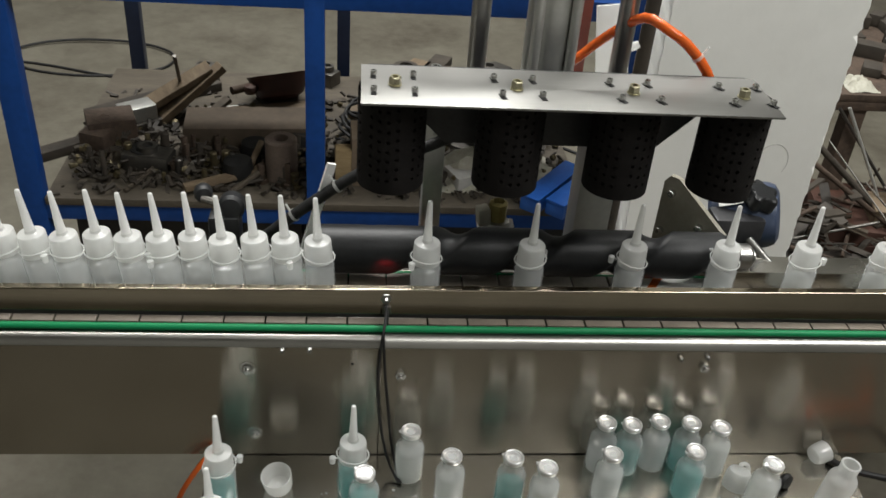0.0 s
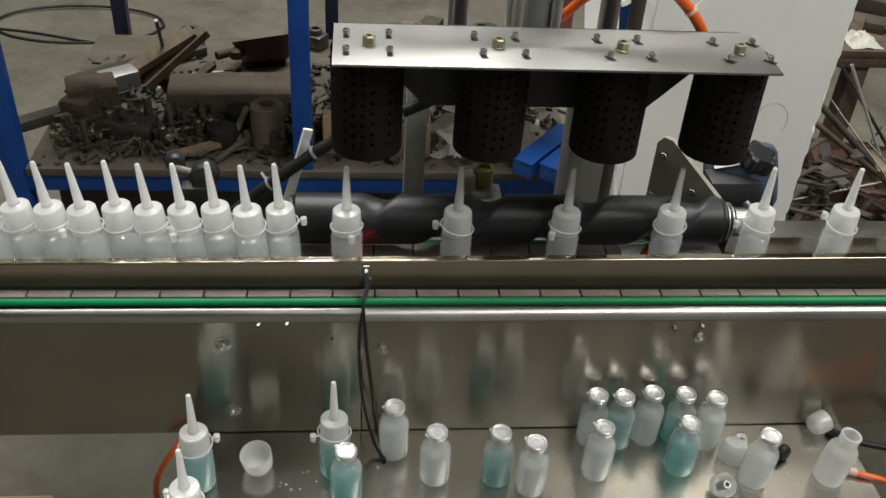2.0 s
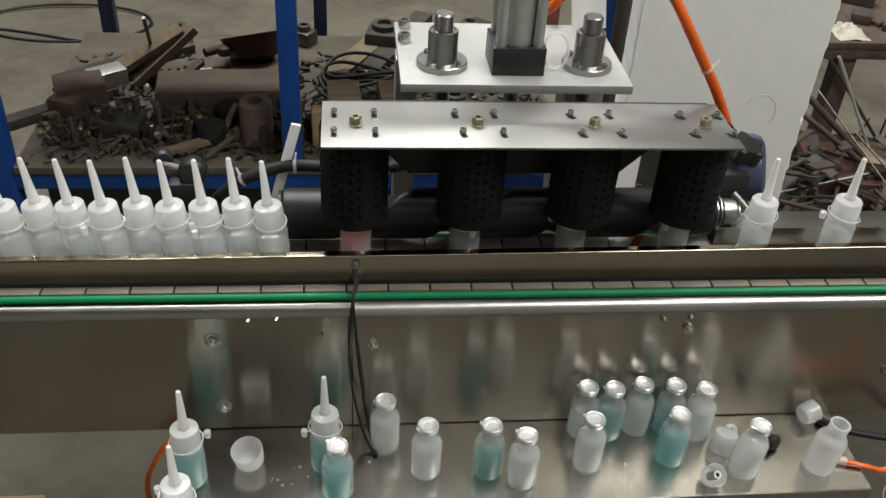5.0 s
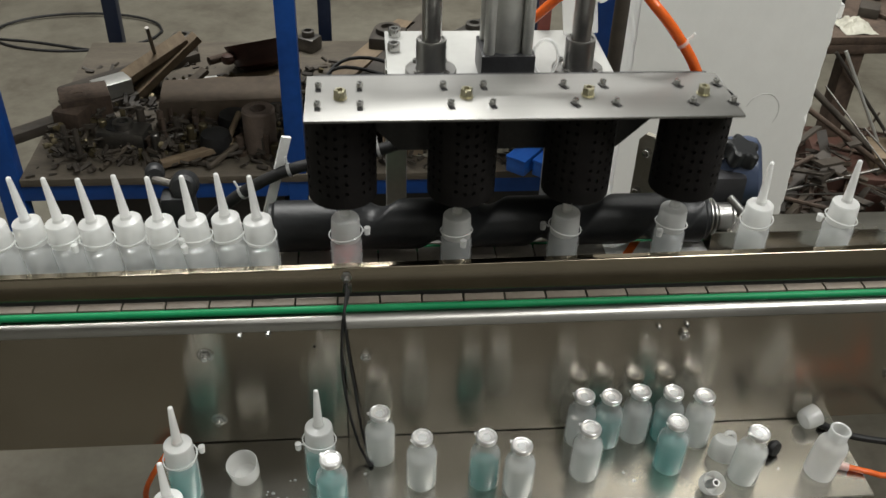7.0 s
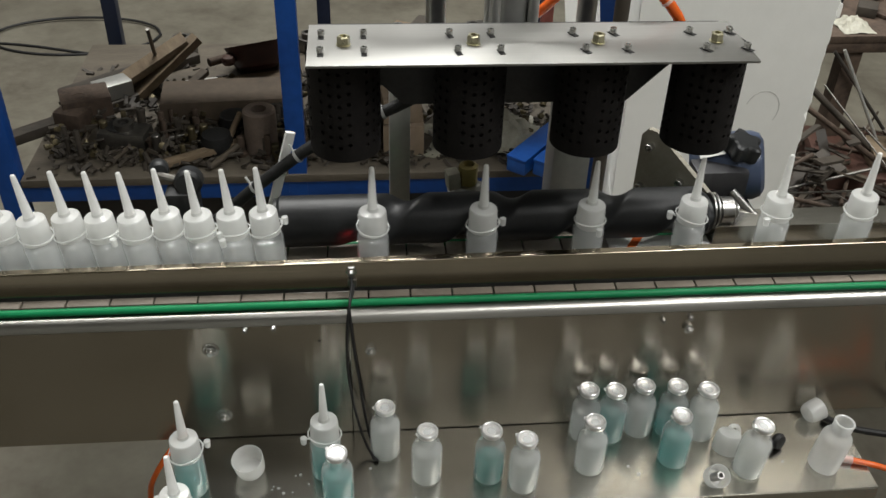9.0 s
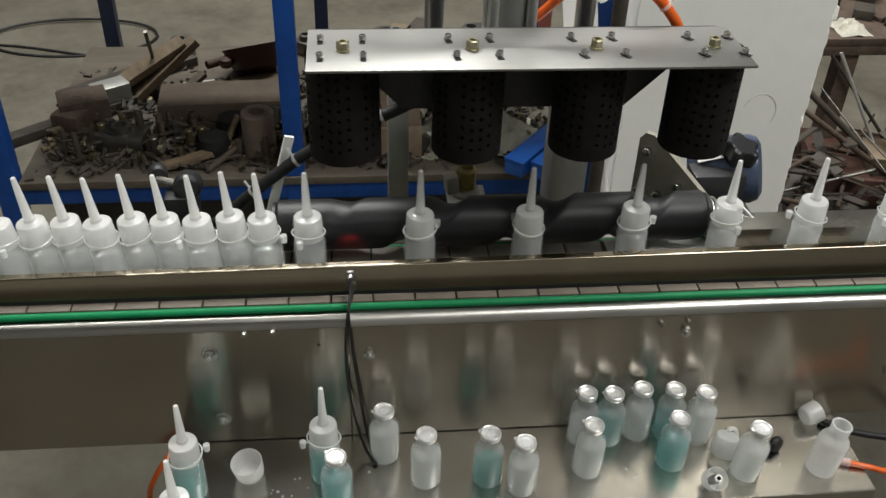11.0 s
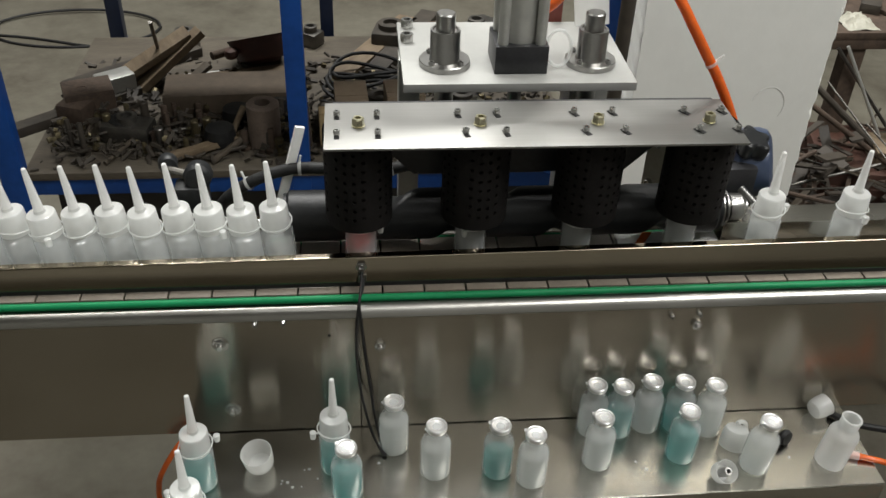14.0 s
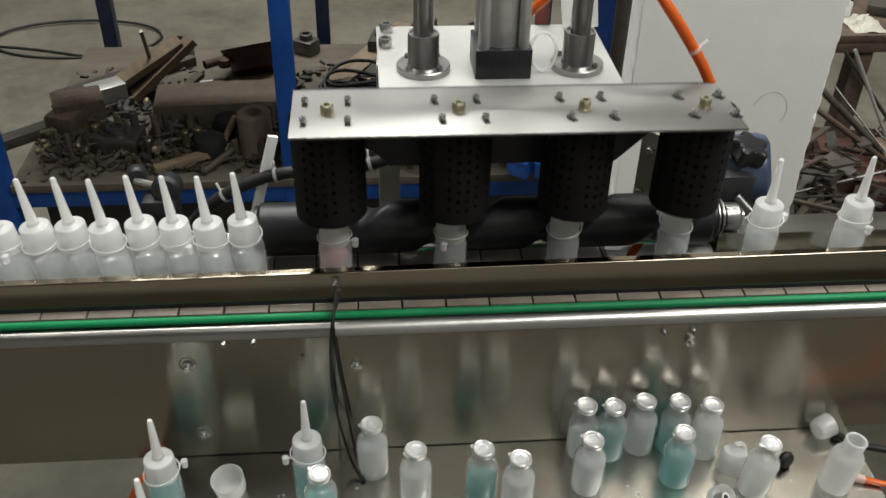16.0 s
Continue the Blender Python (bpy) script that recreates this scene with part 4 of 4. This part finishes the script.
for p, q, w, h, mt, lab in (((-0.6, 1.1, -0.342), (-0.425, 1.175, -0.25), 0.05, 0.014, WOOD, "grey weathered plank leaning on the scrap"), ((-0.525, 1.1, -0.342), (-0.4, 1.17, -0.245), 0.03, 0.016, WOOD, "narrow tan plank leaning on the scrap"),
                            ((-0.565, 1.12, -0.342), (-0.43, 1.2, -0.27), 0.03, 0.012, GRIMY_PLY, "grimy board leaning on the scrap"), ((-0.46, 1.05, -0.34), (-0.385, 1.13, -0.3), 0.02, 0.01, GRIMY_PLY, "short grimy board lying on the scrap")):
    p, q = Vector(p), Vector(q)
    b = tagged(part("plank", a_box(-w / 2, w / 2, -h / 2, h / 2, 0, (q - p).length, 0.0015), mt), lab, "plank", group="scrap on the rack")
    b.matrix_world = Matrix.Translation(p) @ (q - p).to_track_quat("Z", "Y").to_matrix().to_4x4()
for p, q, r, mt in (((-0.487, 1.19, -0.35), (-0.485, 1.12, -0.205), 0.004, DARK_STEEL), ((-0.348, 0.825, -0.346), (-0.268, 0.91, -0.318), 0.006, GRIMY_PLY), ((-0.33, 0.87, -0.346), (-0.3, 0.945, -0.3), 0.006, WOOD), ((-0.352, 0.845, -0.342), (-0.29, 0.86, -0.335), 0.004, DIRT)):
    tagged(part("steel_rod", a_rod(p, q, r, 10), mt), "thin bare rod leaning among the scrap", "rod", "rods on the rack")
for (x, y, ln, w, h, turn, mt, z) in ((-0.55, 1.2, 0.3, 0.05, 0.02, 40, DIRT, 0), (-0.04, 1.3, 0.34, 0.05, 0.02, 62, WOOD, 0.0),
                                      (0.02, 1.32, 0.36, 0.045, 0.02, 66, DIRT, 0), (-0.62, 1.02, 0.3, 0.03, 0.02, 40, DIRT, 0), (-0.3, 1.16, 0.2, 0.04, 0.02, 15, WOOD, 0.0), (-0.36, 0.86, 0.16, 0.018, 0.012, 30, WOOD, 0.01)):
    nm = "plank" if mt is WOOD else "steel_section"
    b = tagged(part(nm, a_box(-ln / 2, ln / 2, -w / 2, w / 2, 0, h, 0.002), mt), "rough sawn wooden plank on the rack" if mt is WOOD else "grimy steel section lying on the rack", "plank" if mt is WOOD else "steel section", group="scrap on the rack")
    b.matrix_world = pose(x, y, SZ + z, 0, 0, turn)
for (x, y, a, b_, h, turn, mt, lab) in ((-0.405, 1.17, 0.09, 0.05, 0.002, 12, PAPER, "crumpled white paper sheet"), (-0.565, 1.09, 0.07, 0.045, 0.05, 35, ALU, "small dull metal plate"), (-0.335, 1.045, 0.25, 0.1, 0.05, 4, BROWN_CARD, "flat grimy brown carton"),
                                        (-0.6, 1.02, 0.09, 0.07, 0.06, 20, RUST, "rusty iron casting"), (0.11, 0.9, 0.1, 0.06, 0.03, 25, PAPER, "torn white paper packet"), (-0.13, 0.885, 0.055, 0.03, 0.075, 4, PINE, "small tan wooden block")):
    b = tagged(part("carton" if mt is PAPER else "casting" if mt is RUST else "block", a_box(-a / 2, a / 2, -b_ / 2, b_ / 2, 0, h, 0.003 if h > 0.01 else 0), mt), lab + " on the rack", "scrap", group="scrap on the rack")
    b.matrix_world = pose(x, y, SZ + 0.0003, 0, 0, turn)
for x, y, turn in ((0.252, 0.832, 51), (0.298, 0.815, 50)):
    bb = thing("blue_box", "bright blue plastic box lying on the rack", "box", (x, y, SZ + 0.0153))
    bb.rotation_euler = (0, 0, radians(turn))
    part("shell", a_box(-0.085, 0.085, -0.019, 0.019, 0, 0.026, 0.003), BLUE_BOX, bb)
    part("lid", a_box(-0.086, 0.086, -0.02, 0.02, 0.026, 0.032, 0.002), BLUE_BOX, bb)
for x, y, a, d_, h, turn in ((-0.098, 0.91, 0.06, 0.08, 0.1, 3), (0.005, 0.9, 0.075, 0.08, 0.062, -2), (0.0, 0.905, 0.07, 0.07, 0.045, 4)):
    cb = thing("cardboard_box", "small brown cardboard box on the rack shelf", "box", (x, y, SZ + 0.0003 + (0.0625 if h == 0.045 else 0)), "boxes on the rack")
    cb.rotation_euler = (0, 0, radians(turn))
    part("carton", a_box(-a / 2, a / 2, -d_ / 2, d_ / 2, 0, h, 0.0015), CARD, cb)
    part("flap", a_box(-a / 2, a / 2, -0.0015 - d_ / 4, 0.0015 - d_ / 4, h, h + 0.0007), CARD, cb)
# crumpled pale wrapping heaped behind the blue boxes
def crumpled(w, d, h, seed, n=16):
    """A creased sheet heaped up towards its middle."""
    rw = random.Random(seed)
    bm = bmesh.new()
    grid = [[None] * n for _ in range(n)]
    for i in range(n):
        for j in range(n):
            u, v = i / (n - 1) - 0.5, j / (n - 1) - 0.5
            p = Vector((u * 9, v * 9, seed * 0.25))
            z = h * max(0.0, 1 - 3.4 * (u * u + v * v)) * (1 + 0.7 * noise.noise(p)) + 0.24 * h * noise.noise(p * 2.3)
            grid[i][j] = bm.verts.new((u * w + rw.uniform(-0.017, 0.017) * w, v * d + rw.uniform(-0.025, 0.025) * d, max(0.001, z)))
    for i in range(n - 1):
        for j in range(n - 1):
            bm.faces.new((grid[i][j], grid[i + 1][j], grid[i + 1][j + 1], grid[i][j + 1]))
    return bm


bm = crumpled(0.24, 0.16, 0.05, 8)
b = tagged(part("wrapping_sheet", bm, CREAM), "crumpled cream wrapping sheet heaped on the rack", "wrapping")
b.location = (0.15, 0.93, SZ + 0.0003)
for i in range(38):
    x, y = rnd.uniform(-0.62, -0.23), rnd.uniform(0.86, 0.99)
    h, r = rnd.uniform(0.025, 0.085), rnd.uniform(0.004, 0.0085)
    h *= 0.75
    sp = thing("spindle", "worn turned steel spindle standing on the rack", "spindle", (x, y, SZ), "spindles on the rack")
    mt = rnd.choice((DARK_STEEL, OLIVE, OLIVE, RUST, RUST, DIRT, DIRT, DIRT))
    part("stem", a_lathe([(r, 0), (r, h), (r * 0.8, h + 0.002)], 12), mt, sp)
    part("flange", a_lathe([(r * 1.9, 0), (r * 1.9, h * 0.18), (r * 1.3, h * 0.22)], 14), mt, sp)
for i in range(9):
    x, y = rnd.uniform(-0.6, -0.2), rnd.uniform(0.85, 0.95)
    a = rnd.uniform(0, 3.14)
    b = part("steel_rod", a_rod((-0.045, 0, 0.005), (0.045, 0, 0.012), 0.0045), rnd.choice((GRIMY_PLY, DIRT, DARK_STEEL)))
    tagged(b, "short bare rod lying on the rack", "rod", "rods on the rack")
    b.matrix_world = pose(x, y, SZ, 0, 0, math.degrees(a))
for i in range(4):
    b = part("wheel", a_lathe([(0.012, 0), (0.026, 0.004), (0.03, 0.02), (0.026, 0.038), (0.012, 0.042)], 22), RUBBER)
    tagged(b, "black rubber wheel lying on the rack", "wheel", "wheels on the rack")
    b.matrix_world = pose((-0.315, -0.34, -0.52, -0.23)[i], (0.965, 0.89, 0.93, 1.0)[i], SZ, 0, 0, 0)
for i in range(16):
    x, y = rnd.uniform(-0.64, 0.28), rnd.uniform(0.9, 1.36)
    w, d_, h = rnd.uniform(0.02, 0.06), rnd.uniform(0.015, 0.04), rnd.uniform(0.012, 0.05)
    mt = rnd.choice((DIRT, RUST, DARK_STEEL, DIRT))
    lump = thing("casting", "oily cast machine part lying on the rack", "casting", (x, y, SZ), "castings on the rack")
    lump.rotation_euler = (0, 0, rnd.uniform(0, 3.1))
    part("body", a_box(-w, w, -d_, d_, 0, h, min(h, d_) * 0.25), mt, lump)
    part("boss", a_lathe([(d_ * 0.7, h), (d_ * 0.7, h + 0.012), (d_ * 0.4, h + 0.013), (d_ * 0.38, h + 0.004)], 16), mt, lump)
# tangle of dark cable behind the post
for k in range(5):
    cx, cy = -0.1 + 0.012 * k, 1.05 + 0.02 * k
    tagged(part("cable_coil", a_tube([(cx + (0.06 + 0.006 * k) * math.cos(a), cy + 0.05 * math.sin(a), SZ + 0.01 + 0.008 * k + 0.01 * math.sin(2 * a + k)) for a in [2 * math.pi * j / 12 for j in range(13)]], 0.0038, 8, 2), RUBBER), "black cable coiled on the rack", "cable", "cables on the rack")
# shallow litter of swarf and small parts
bm = bmesh.new()
for i in range(1500):
    x, y = rnd.uniform(-0.66, 0.3), rnd.triangular(0.805, 1.3, 0.87)
    s = rnd.uniform(0.003, 0.012)
    pile = 0.045 * max(0.0, 1 - abs(y - 0.98) / 0.22) * (0.4 + 0.6 * abs(math.sin(x * 19))) if x < -0.2 else 0.012
    box(bm, -s, s, -s * rnd.uniform(0.2, 0.5), s * 0.3, 0, s * rnd.uniform(0.2, 0.7), 0, pose(x, y, SZ + rnd.uniform(0, pile), rnd.uniform(-35, 35), rnd.uniform(-35, 35), rnd.uniform(0, 180)))
tagged(part("swarf", bm, DIRT, smooth=False), "litter of grimy swarf and small parts", "scrap", kind="stuff")
bm = bmesh.new()
for i in range(200):
    x, y = rnd.uniform(-0.66, 0.3), rnd.triangular(0.84, 1.25, 0.9)
    s = rnd.uniform(0.003, 0.007)
    lathe(bm, [(s, 0), (s, s * 1.4), (s * 0.5, s * 1.5)], 8, pose(x, y, SZ + rnd.uniform(0.002, 0.03), rnd.uniform(0, 90), 0, rnd.uniform(0, 180)))
tagged(part("loose_nuts", bm, OLIVE), "scattered tarnished nuts and bushes", "scrap", kind="stuff")
# made-up near-black boxes that stand in for the darkness below the shelf
for x0, x1 in ((-0.64, -0.22), (-0.17, 0.3)):
    cr = thing("dark_filler_box", "dark filler box added for the darkness below the rack shelf", "bin", ((x0 + x1) / 2, 1.1, -0.88))
    w = (x1 - x0) / 2
    for a in ((-w, w, -0.25, -0.24, 0, 0.46), (-w, w, 0.24, 0.25, 0, 0.46), (-w, -w + 0.01, -0.24, 0.24, 0, 0.46), (w - 0.01, w, -0.24, 0.24, 0, 0.46), (-w + 0.01, w - 0.01, -0.24, 0.24, 0, 0.01)):
        part("panel", a_box(*a), surface("dark_filler_sheet", (0.012, 0.011, 0.01), (0.03, 0.027, 0.024), 12, 0.6), cr)

# ---- floor cables behind the rack ----
tagged(part("floor_cable", a_tube([(-2.6, 2.6, -0.8755), (-1.5, 2.62, -0.8755), (-1.0, 2.5, -0.8755), (-0.5, 2.35, -0.8755), (-0.1, 2.37, -0.8755), (0.3, 2.25, -0.8755), (0.7, 1.95, -0.8755)], 0.0048, 8), RUBBER), "black cable lying across the concrete floor", "cable")
tagged(part("floor_cable", a_tube([(-1.1 + 0.3 * math.cos(a), 2.66 + 0.16 * math.sin(a), -0.872 + 0.004 * math.sin(a)) for a in [2 * math.pi * k / 14 for k in range(15)]], 0.0048, 8, 3), RUBBER), "loop of black hose on the concrete floor", "cable")

# ---- pipe and scuffs by the pillar ----
tagged(part("pipe", a_rod((0.288, 0.56, -0.88), (0.288, 0.56, 3.4), 0.0105, 14), DIRT), "grimy brown pipe running up beside the pillar", "pipe")
tagged(part("scuff", a_tube([(0.519 + 0.026 * math.cos(a), 0.5505, -0.1 + 0.03 * math.sin(a)) for a in [math.pi * k / 10 for k in range(-2, 10)]], 0.0011, 6, 1), SCUFF), "faint grey scuff mark on the pillar", "scuff mark")

part("upright", a_box(0.116, 0.129, 0.2725, 0.279, 0.1415, 0.6, 0.001), surface("red_primer", (0.11, 0.022, 0.014), (0.18, 0.04, 0.026), 14, 0.6), stand, "thin red primed steel upright")

# ---- rusty bench and scrap heap ----
bench = thing("work_bench", "rusty angle-iron bench with wooden top", "bench", (1.08, 1.12, -0.88))
part("top", a_box(-0.28, 0.3, -0.17, 0.3, 0.705, 0.72, 0.002), RUST, bench)
for x, y in ((-0.2, -0.145), (0.26, -0.145), (-0.2, 0.26), (0.26, 0.26)):
    part("leg", a_box(x - 0.018, x + 0.018, y - 0.018, y + 0.018, 0, 0.705, 0.002), RUST, bench)
part("apron", a_box(-0.28, 0.3, -0.169, -0.159, 0.685, 0.705, 0.002), RUST, bench)
part("brace", a_rod((-0.245, -0.17, 0.69), (0.1, -0.18, 0.3), 0.0035), DARK_STEEL, bench)
part("brace", a_rod((-0.24, -0.13, 0.45), (0.26, -0.13, 0.5), 0.007), RUST, bench)
b = tagged(part("paper_sheet", crumpled(0.065, 0.075, 0.018, 5, 12), CREAM), "crumpled white sheet on the rusty bench", "paper")
b.location = (0.882, 0.995, -0.1598)
b = tagged(part("white_case", a_box(-0.03, 0.03, -0.025, 0.025, 0, 0.03, 0.004), HDPE_CAP), "small white plastic case on the bench", "case")
b.location = (0.845, 1.06, -0.1598)
b = tagged(part("black_case", a_box(-0.05, 0.05, -0.03, 0.03, 0, 0.03, 0.004), RUBBER), "small black case on the bench", "case")
b.location = (0.86, 1.13, -0.1598)

rb = random.Random(21)
for i in range(18):
    w, d_, h = rb.uniform(0.01, 0.045), rb.uniform(0.008, 0.025), rb.uniform(0.008, 0.03)
    b = tagged(part("machine_part", a_box(-w, w, -d_, d_, 0, h, 0.002), rb.choice((DIRT, RUST, DARK_STEEL, DIRT))), "small oily machine part on the rusty bench", "machine part", "parts on the bench")
    b.matrix_world = pose(rb.uniform(0.93, 1.3), rb.uniform(0.98, 1.36), -0.1598, 0, 0, rb.uniform(0, 180))
# water drops on the tray
bm = bmesh.new()
for i in range(14):
    r = rb.uniform(0.0008, 0.002)
    lathe(bm, [(r, 0), (r * 0.8, r * 0.3), (0.0, r * 0.42)], 10, pose(rb.uniform(-0.17, -0.13) if i < 8 else rb.uniform(-0.1, 0.35), rb.uniform(-0.075, -0.045), TZ), closed=False)
tagged(part("water_drops", bm, HDPE), "a few spilled drops on the steel tray", "drops", kind="stuff")


def heap(name, label, mat, count, seed, long_, thin, kind_rod=False):
    r = random.Random(seed)
    bm = bmesh.new()
    for i in range(count):
        x, y = r.uniform(0.64, 1.15), r.uniform(0.64, 1.12)
        z = -0.88 + r.uniform(0.0, 1.0) ** 0.7 * 0.55 * max(0.15, 1 - abs(y - 0.8) * 1.25)
        ln, w = r.uniform(0.3, 1) * long_, r.uniform(0.4, 1) * thin
        m = pose(x, y, z + 0.05, r.uniform(-28, 28), r.uniform(-32, 32), r.uniform(0, 180))
        if kind_rod:
            rod(bm, m @ Vector((-ln, 0, 0)), m @ Vector((ln, 0, 0)), w, 8)
        else:
            box(bm, -ln, ln, -w, w, -w * 0.25, w * 0.25, 0, m)
    return tagged(part(name, bm, mat, smooth=False), label, "scrap heap", kind="stuff")


heap("scrap_sheets", "heap of rusty sheet iron scraps", RUST, 190, 1, 0.05, 0.011)
heap("scrap_wood", "heap of broken boards and offcuts", GRIMY_PLY, 60, 2, 0.12, 0.009)
heap("scrap_dark", "heap of dark grimy machine offcuts", DIRT, 600, 3, 0.05, 0.012)
heap("scrap_rods", "tangle of bent rods and pipes", DARK_STEEL, 60, 5, 0.2, 0.003, True)
heap("scrap_bars", "tangle of rusty bars", RUST, 150, 6, 0.18, 0.0045, True)
for k in range(4):
    tagged(part("cable_coil", a_tube([(0.98 + 0.02 * k + (0.1 + 0.014 * k) * math.cos(a), 1.5 + 0.04 * k + 0.07 * math.sin(a), -0.86 + 0.03 * k + 0.02 * math.sin(2 * a + k)) for a in [2 * math.pi * j / 12 for j in range(13)]], 0.007, 8, 2), RUBBER), "black cable coiled on the floor behind the bench", "cable", "cables on the floor")
for p, q, r, mt, lab in (((0.72, 0.92, -0.19), (0.98, 0.83, -0.41), 0.0065, DIRT, "long grimy steel bar leaning on the scrap heap"), ((0.74, 0.88, -0.25), (0.96, 0.8, -0.39), 0.0055, RUST, "long rusty steel bar leaning on the scrap heap"),
                         ((0.665, 0.75, -0.382), (0.87, 0.75, -0.33), 0.0032, DARK_STEEL, "thin pale rod lying over the scrap heap"), ((0.825, 0.9, -0.165), (0.915, 0.85, -0.33), 0.0032, ALU, "bright thin rod leaning against the bench")):
    tagged(part("bar", a_rod(p, q, r, 10), mt), lab, "steel bar", group="bars on the scrap heap")
red = thing("iron_cabinet", "rust-red iron cabinet half buried in scrap", "cabinet", (0.915, 0.88, -0.88))
red.rotation_euler = (0, 0, radians(-12))
part("body", a_box(-0.095, 0.1, -0.09, 0.11, 0, 0.5, 0.004), RED_RUST, red)
part("door", a_box(-0.085, 0.085, -0.096, -0.0905, 0.04, 0.47, 0.002), RED_RUST, red)
tan = thing("wooden_box", "small tan wooden box on the rusty cabinet", "box", (0.955, 0.845, -0.3798))
tan.rotation_euler = (0, 0, radians(-12))
part("carcass", a_box(-0.045, 0.045, -0.04, 0.04, 0, 0.03, 0.0015), WOOD, tan)
part("lid", a_box(-0.047, 0.047, -0.042, 0.042, 0.0304, 0.036, 0.0015), WOOD, tan)

crate = thing("wooden_crate", "small open crate of raw pine on the floor", "crate", (-0.735, 0.345, -0.88))
for a in ((-0.12, 0.12, -0.1, -0.085, 0, 0.09), (-0.12, 0.12, 0.085, 0.1, 0, 0.09), (-0.12, -0.105, -0.085, 0.085, 0, 0.09), (0.105, 0.12, -0.085, 0.085, 0, 0.09), (-0.105, 0.105, -0.085, 0.085, 0, 0.012)):
    part("board", a_box(*a, 0.001), PINE, crate)

# ---- what moves ----


def lerp(table, t):
    for (a, u), (b, v) in zip(table, table[1:]):
        if t <= b:
            return u + (v - u) * max(0.0, t - a) / (b - a)
    return table[-1][1]


# pitches that the feed screw has turned
TURNED = [(0, 0.368), (1.5, 1.457), (3.5, 2.905), (3.6, 2.972), (3.72, 3.0), (7.28, 3.0), (7.42, 3.045), (9.0, 4.2), (12.5, 6.716), (12.8, 6.932), (12.95, 7.0), (16, 7.0)]
LIFT = [(0, 0.077), (3.85, 0.077), (4.0, 0.066), (4.15, 0.044), (4.3, 0.02), (4.45, 0.004), (4.6, 0.0), (6.65, 0.0), (6.75, 0.011), (7.0, 0.036), (7.2, 0.064), (7.35, 0.076), (7.5, 0.077),
        (13.0, 0.077), (13.1, 0.068), (13.2, 0.046), (13.4, 0.021), (13.55, 0.006), (13.75, 0.0), (15.8, 0.0), (15.9, 0.008), (16, 0.019)]


def along(s):
    """Where a bottle stands on the lane, s pitches past the first sleeve."""
    if s >= 3:
        return 0.2155 + 0.083 * (s - 3)
    if s >= -0.77:
        return -0.086 + 0.1003 * s
    n = math.floor(s)
    step = min(1.0, max(0.0, (s - n - 0.23) / 0.4)) if n < -1 else 0.0
    return -0.1602 - 0.0282 * (-1 - n - step)


def across(s, number):
    k = min(1.0, max(0.0, (-0.2 - s) / 0.8))
    lane = 0.056 + 0.006 * min(1.0, max(0.0, (s - 1.5) / 2.5))
    return lane + k * (0.001 + 0.0026 * math.sin(number * 2.3 + 1.0))


def moving_times():
    ts = [0.0]
    for a, b in ((0.1, 3.8), (7.2, 13.0)):
        n = round((b - a) / 0.1)
        ts += [a + i * 0.1 for i in range(n + 1)]
    return [round(t, 2) for t in ts] + [16.0]


def motions():
    ts = moving_times()
    walk(head, [(t, pose(0, 0, h)) for t, h in LIFT])
    walk(chain, [(t, pose(0.083 * (lerp(TURNED, t) - 7.0) + 0.0085, 0, 0)) for t in ts])
    walk(screw, [(t, pose(-0.157, 0.092, 0.034, 360 * lerp(TURNED, t))) for t in ts])
    for piece, at in flexing:
        walk(piece, [(t, at(h)) for t, h in LIFT])
    for b, k in queue:
        rows = []
        for t in ts:
            s = lerp(TURNED, t) + k
            lean = 3.8 * min(1.0, max(0.0, (-0.25 - s) / 0.6)) + 1.6 * min(1.0, max(0.0, (-1.5 - s) / 7))
            tip = math.sin(radians(lean))
            m = pose(along(s) + 0.02 * tip, across(s, k), 0.0002 + 0.0132 * tip, 0, -lean, 0)
            rows.append((t, m @ pose(0, 0, 0, 0, 0, TURNS[k % 26])))
        walk(b, rows)


motions()
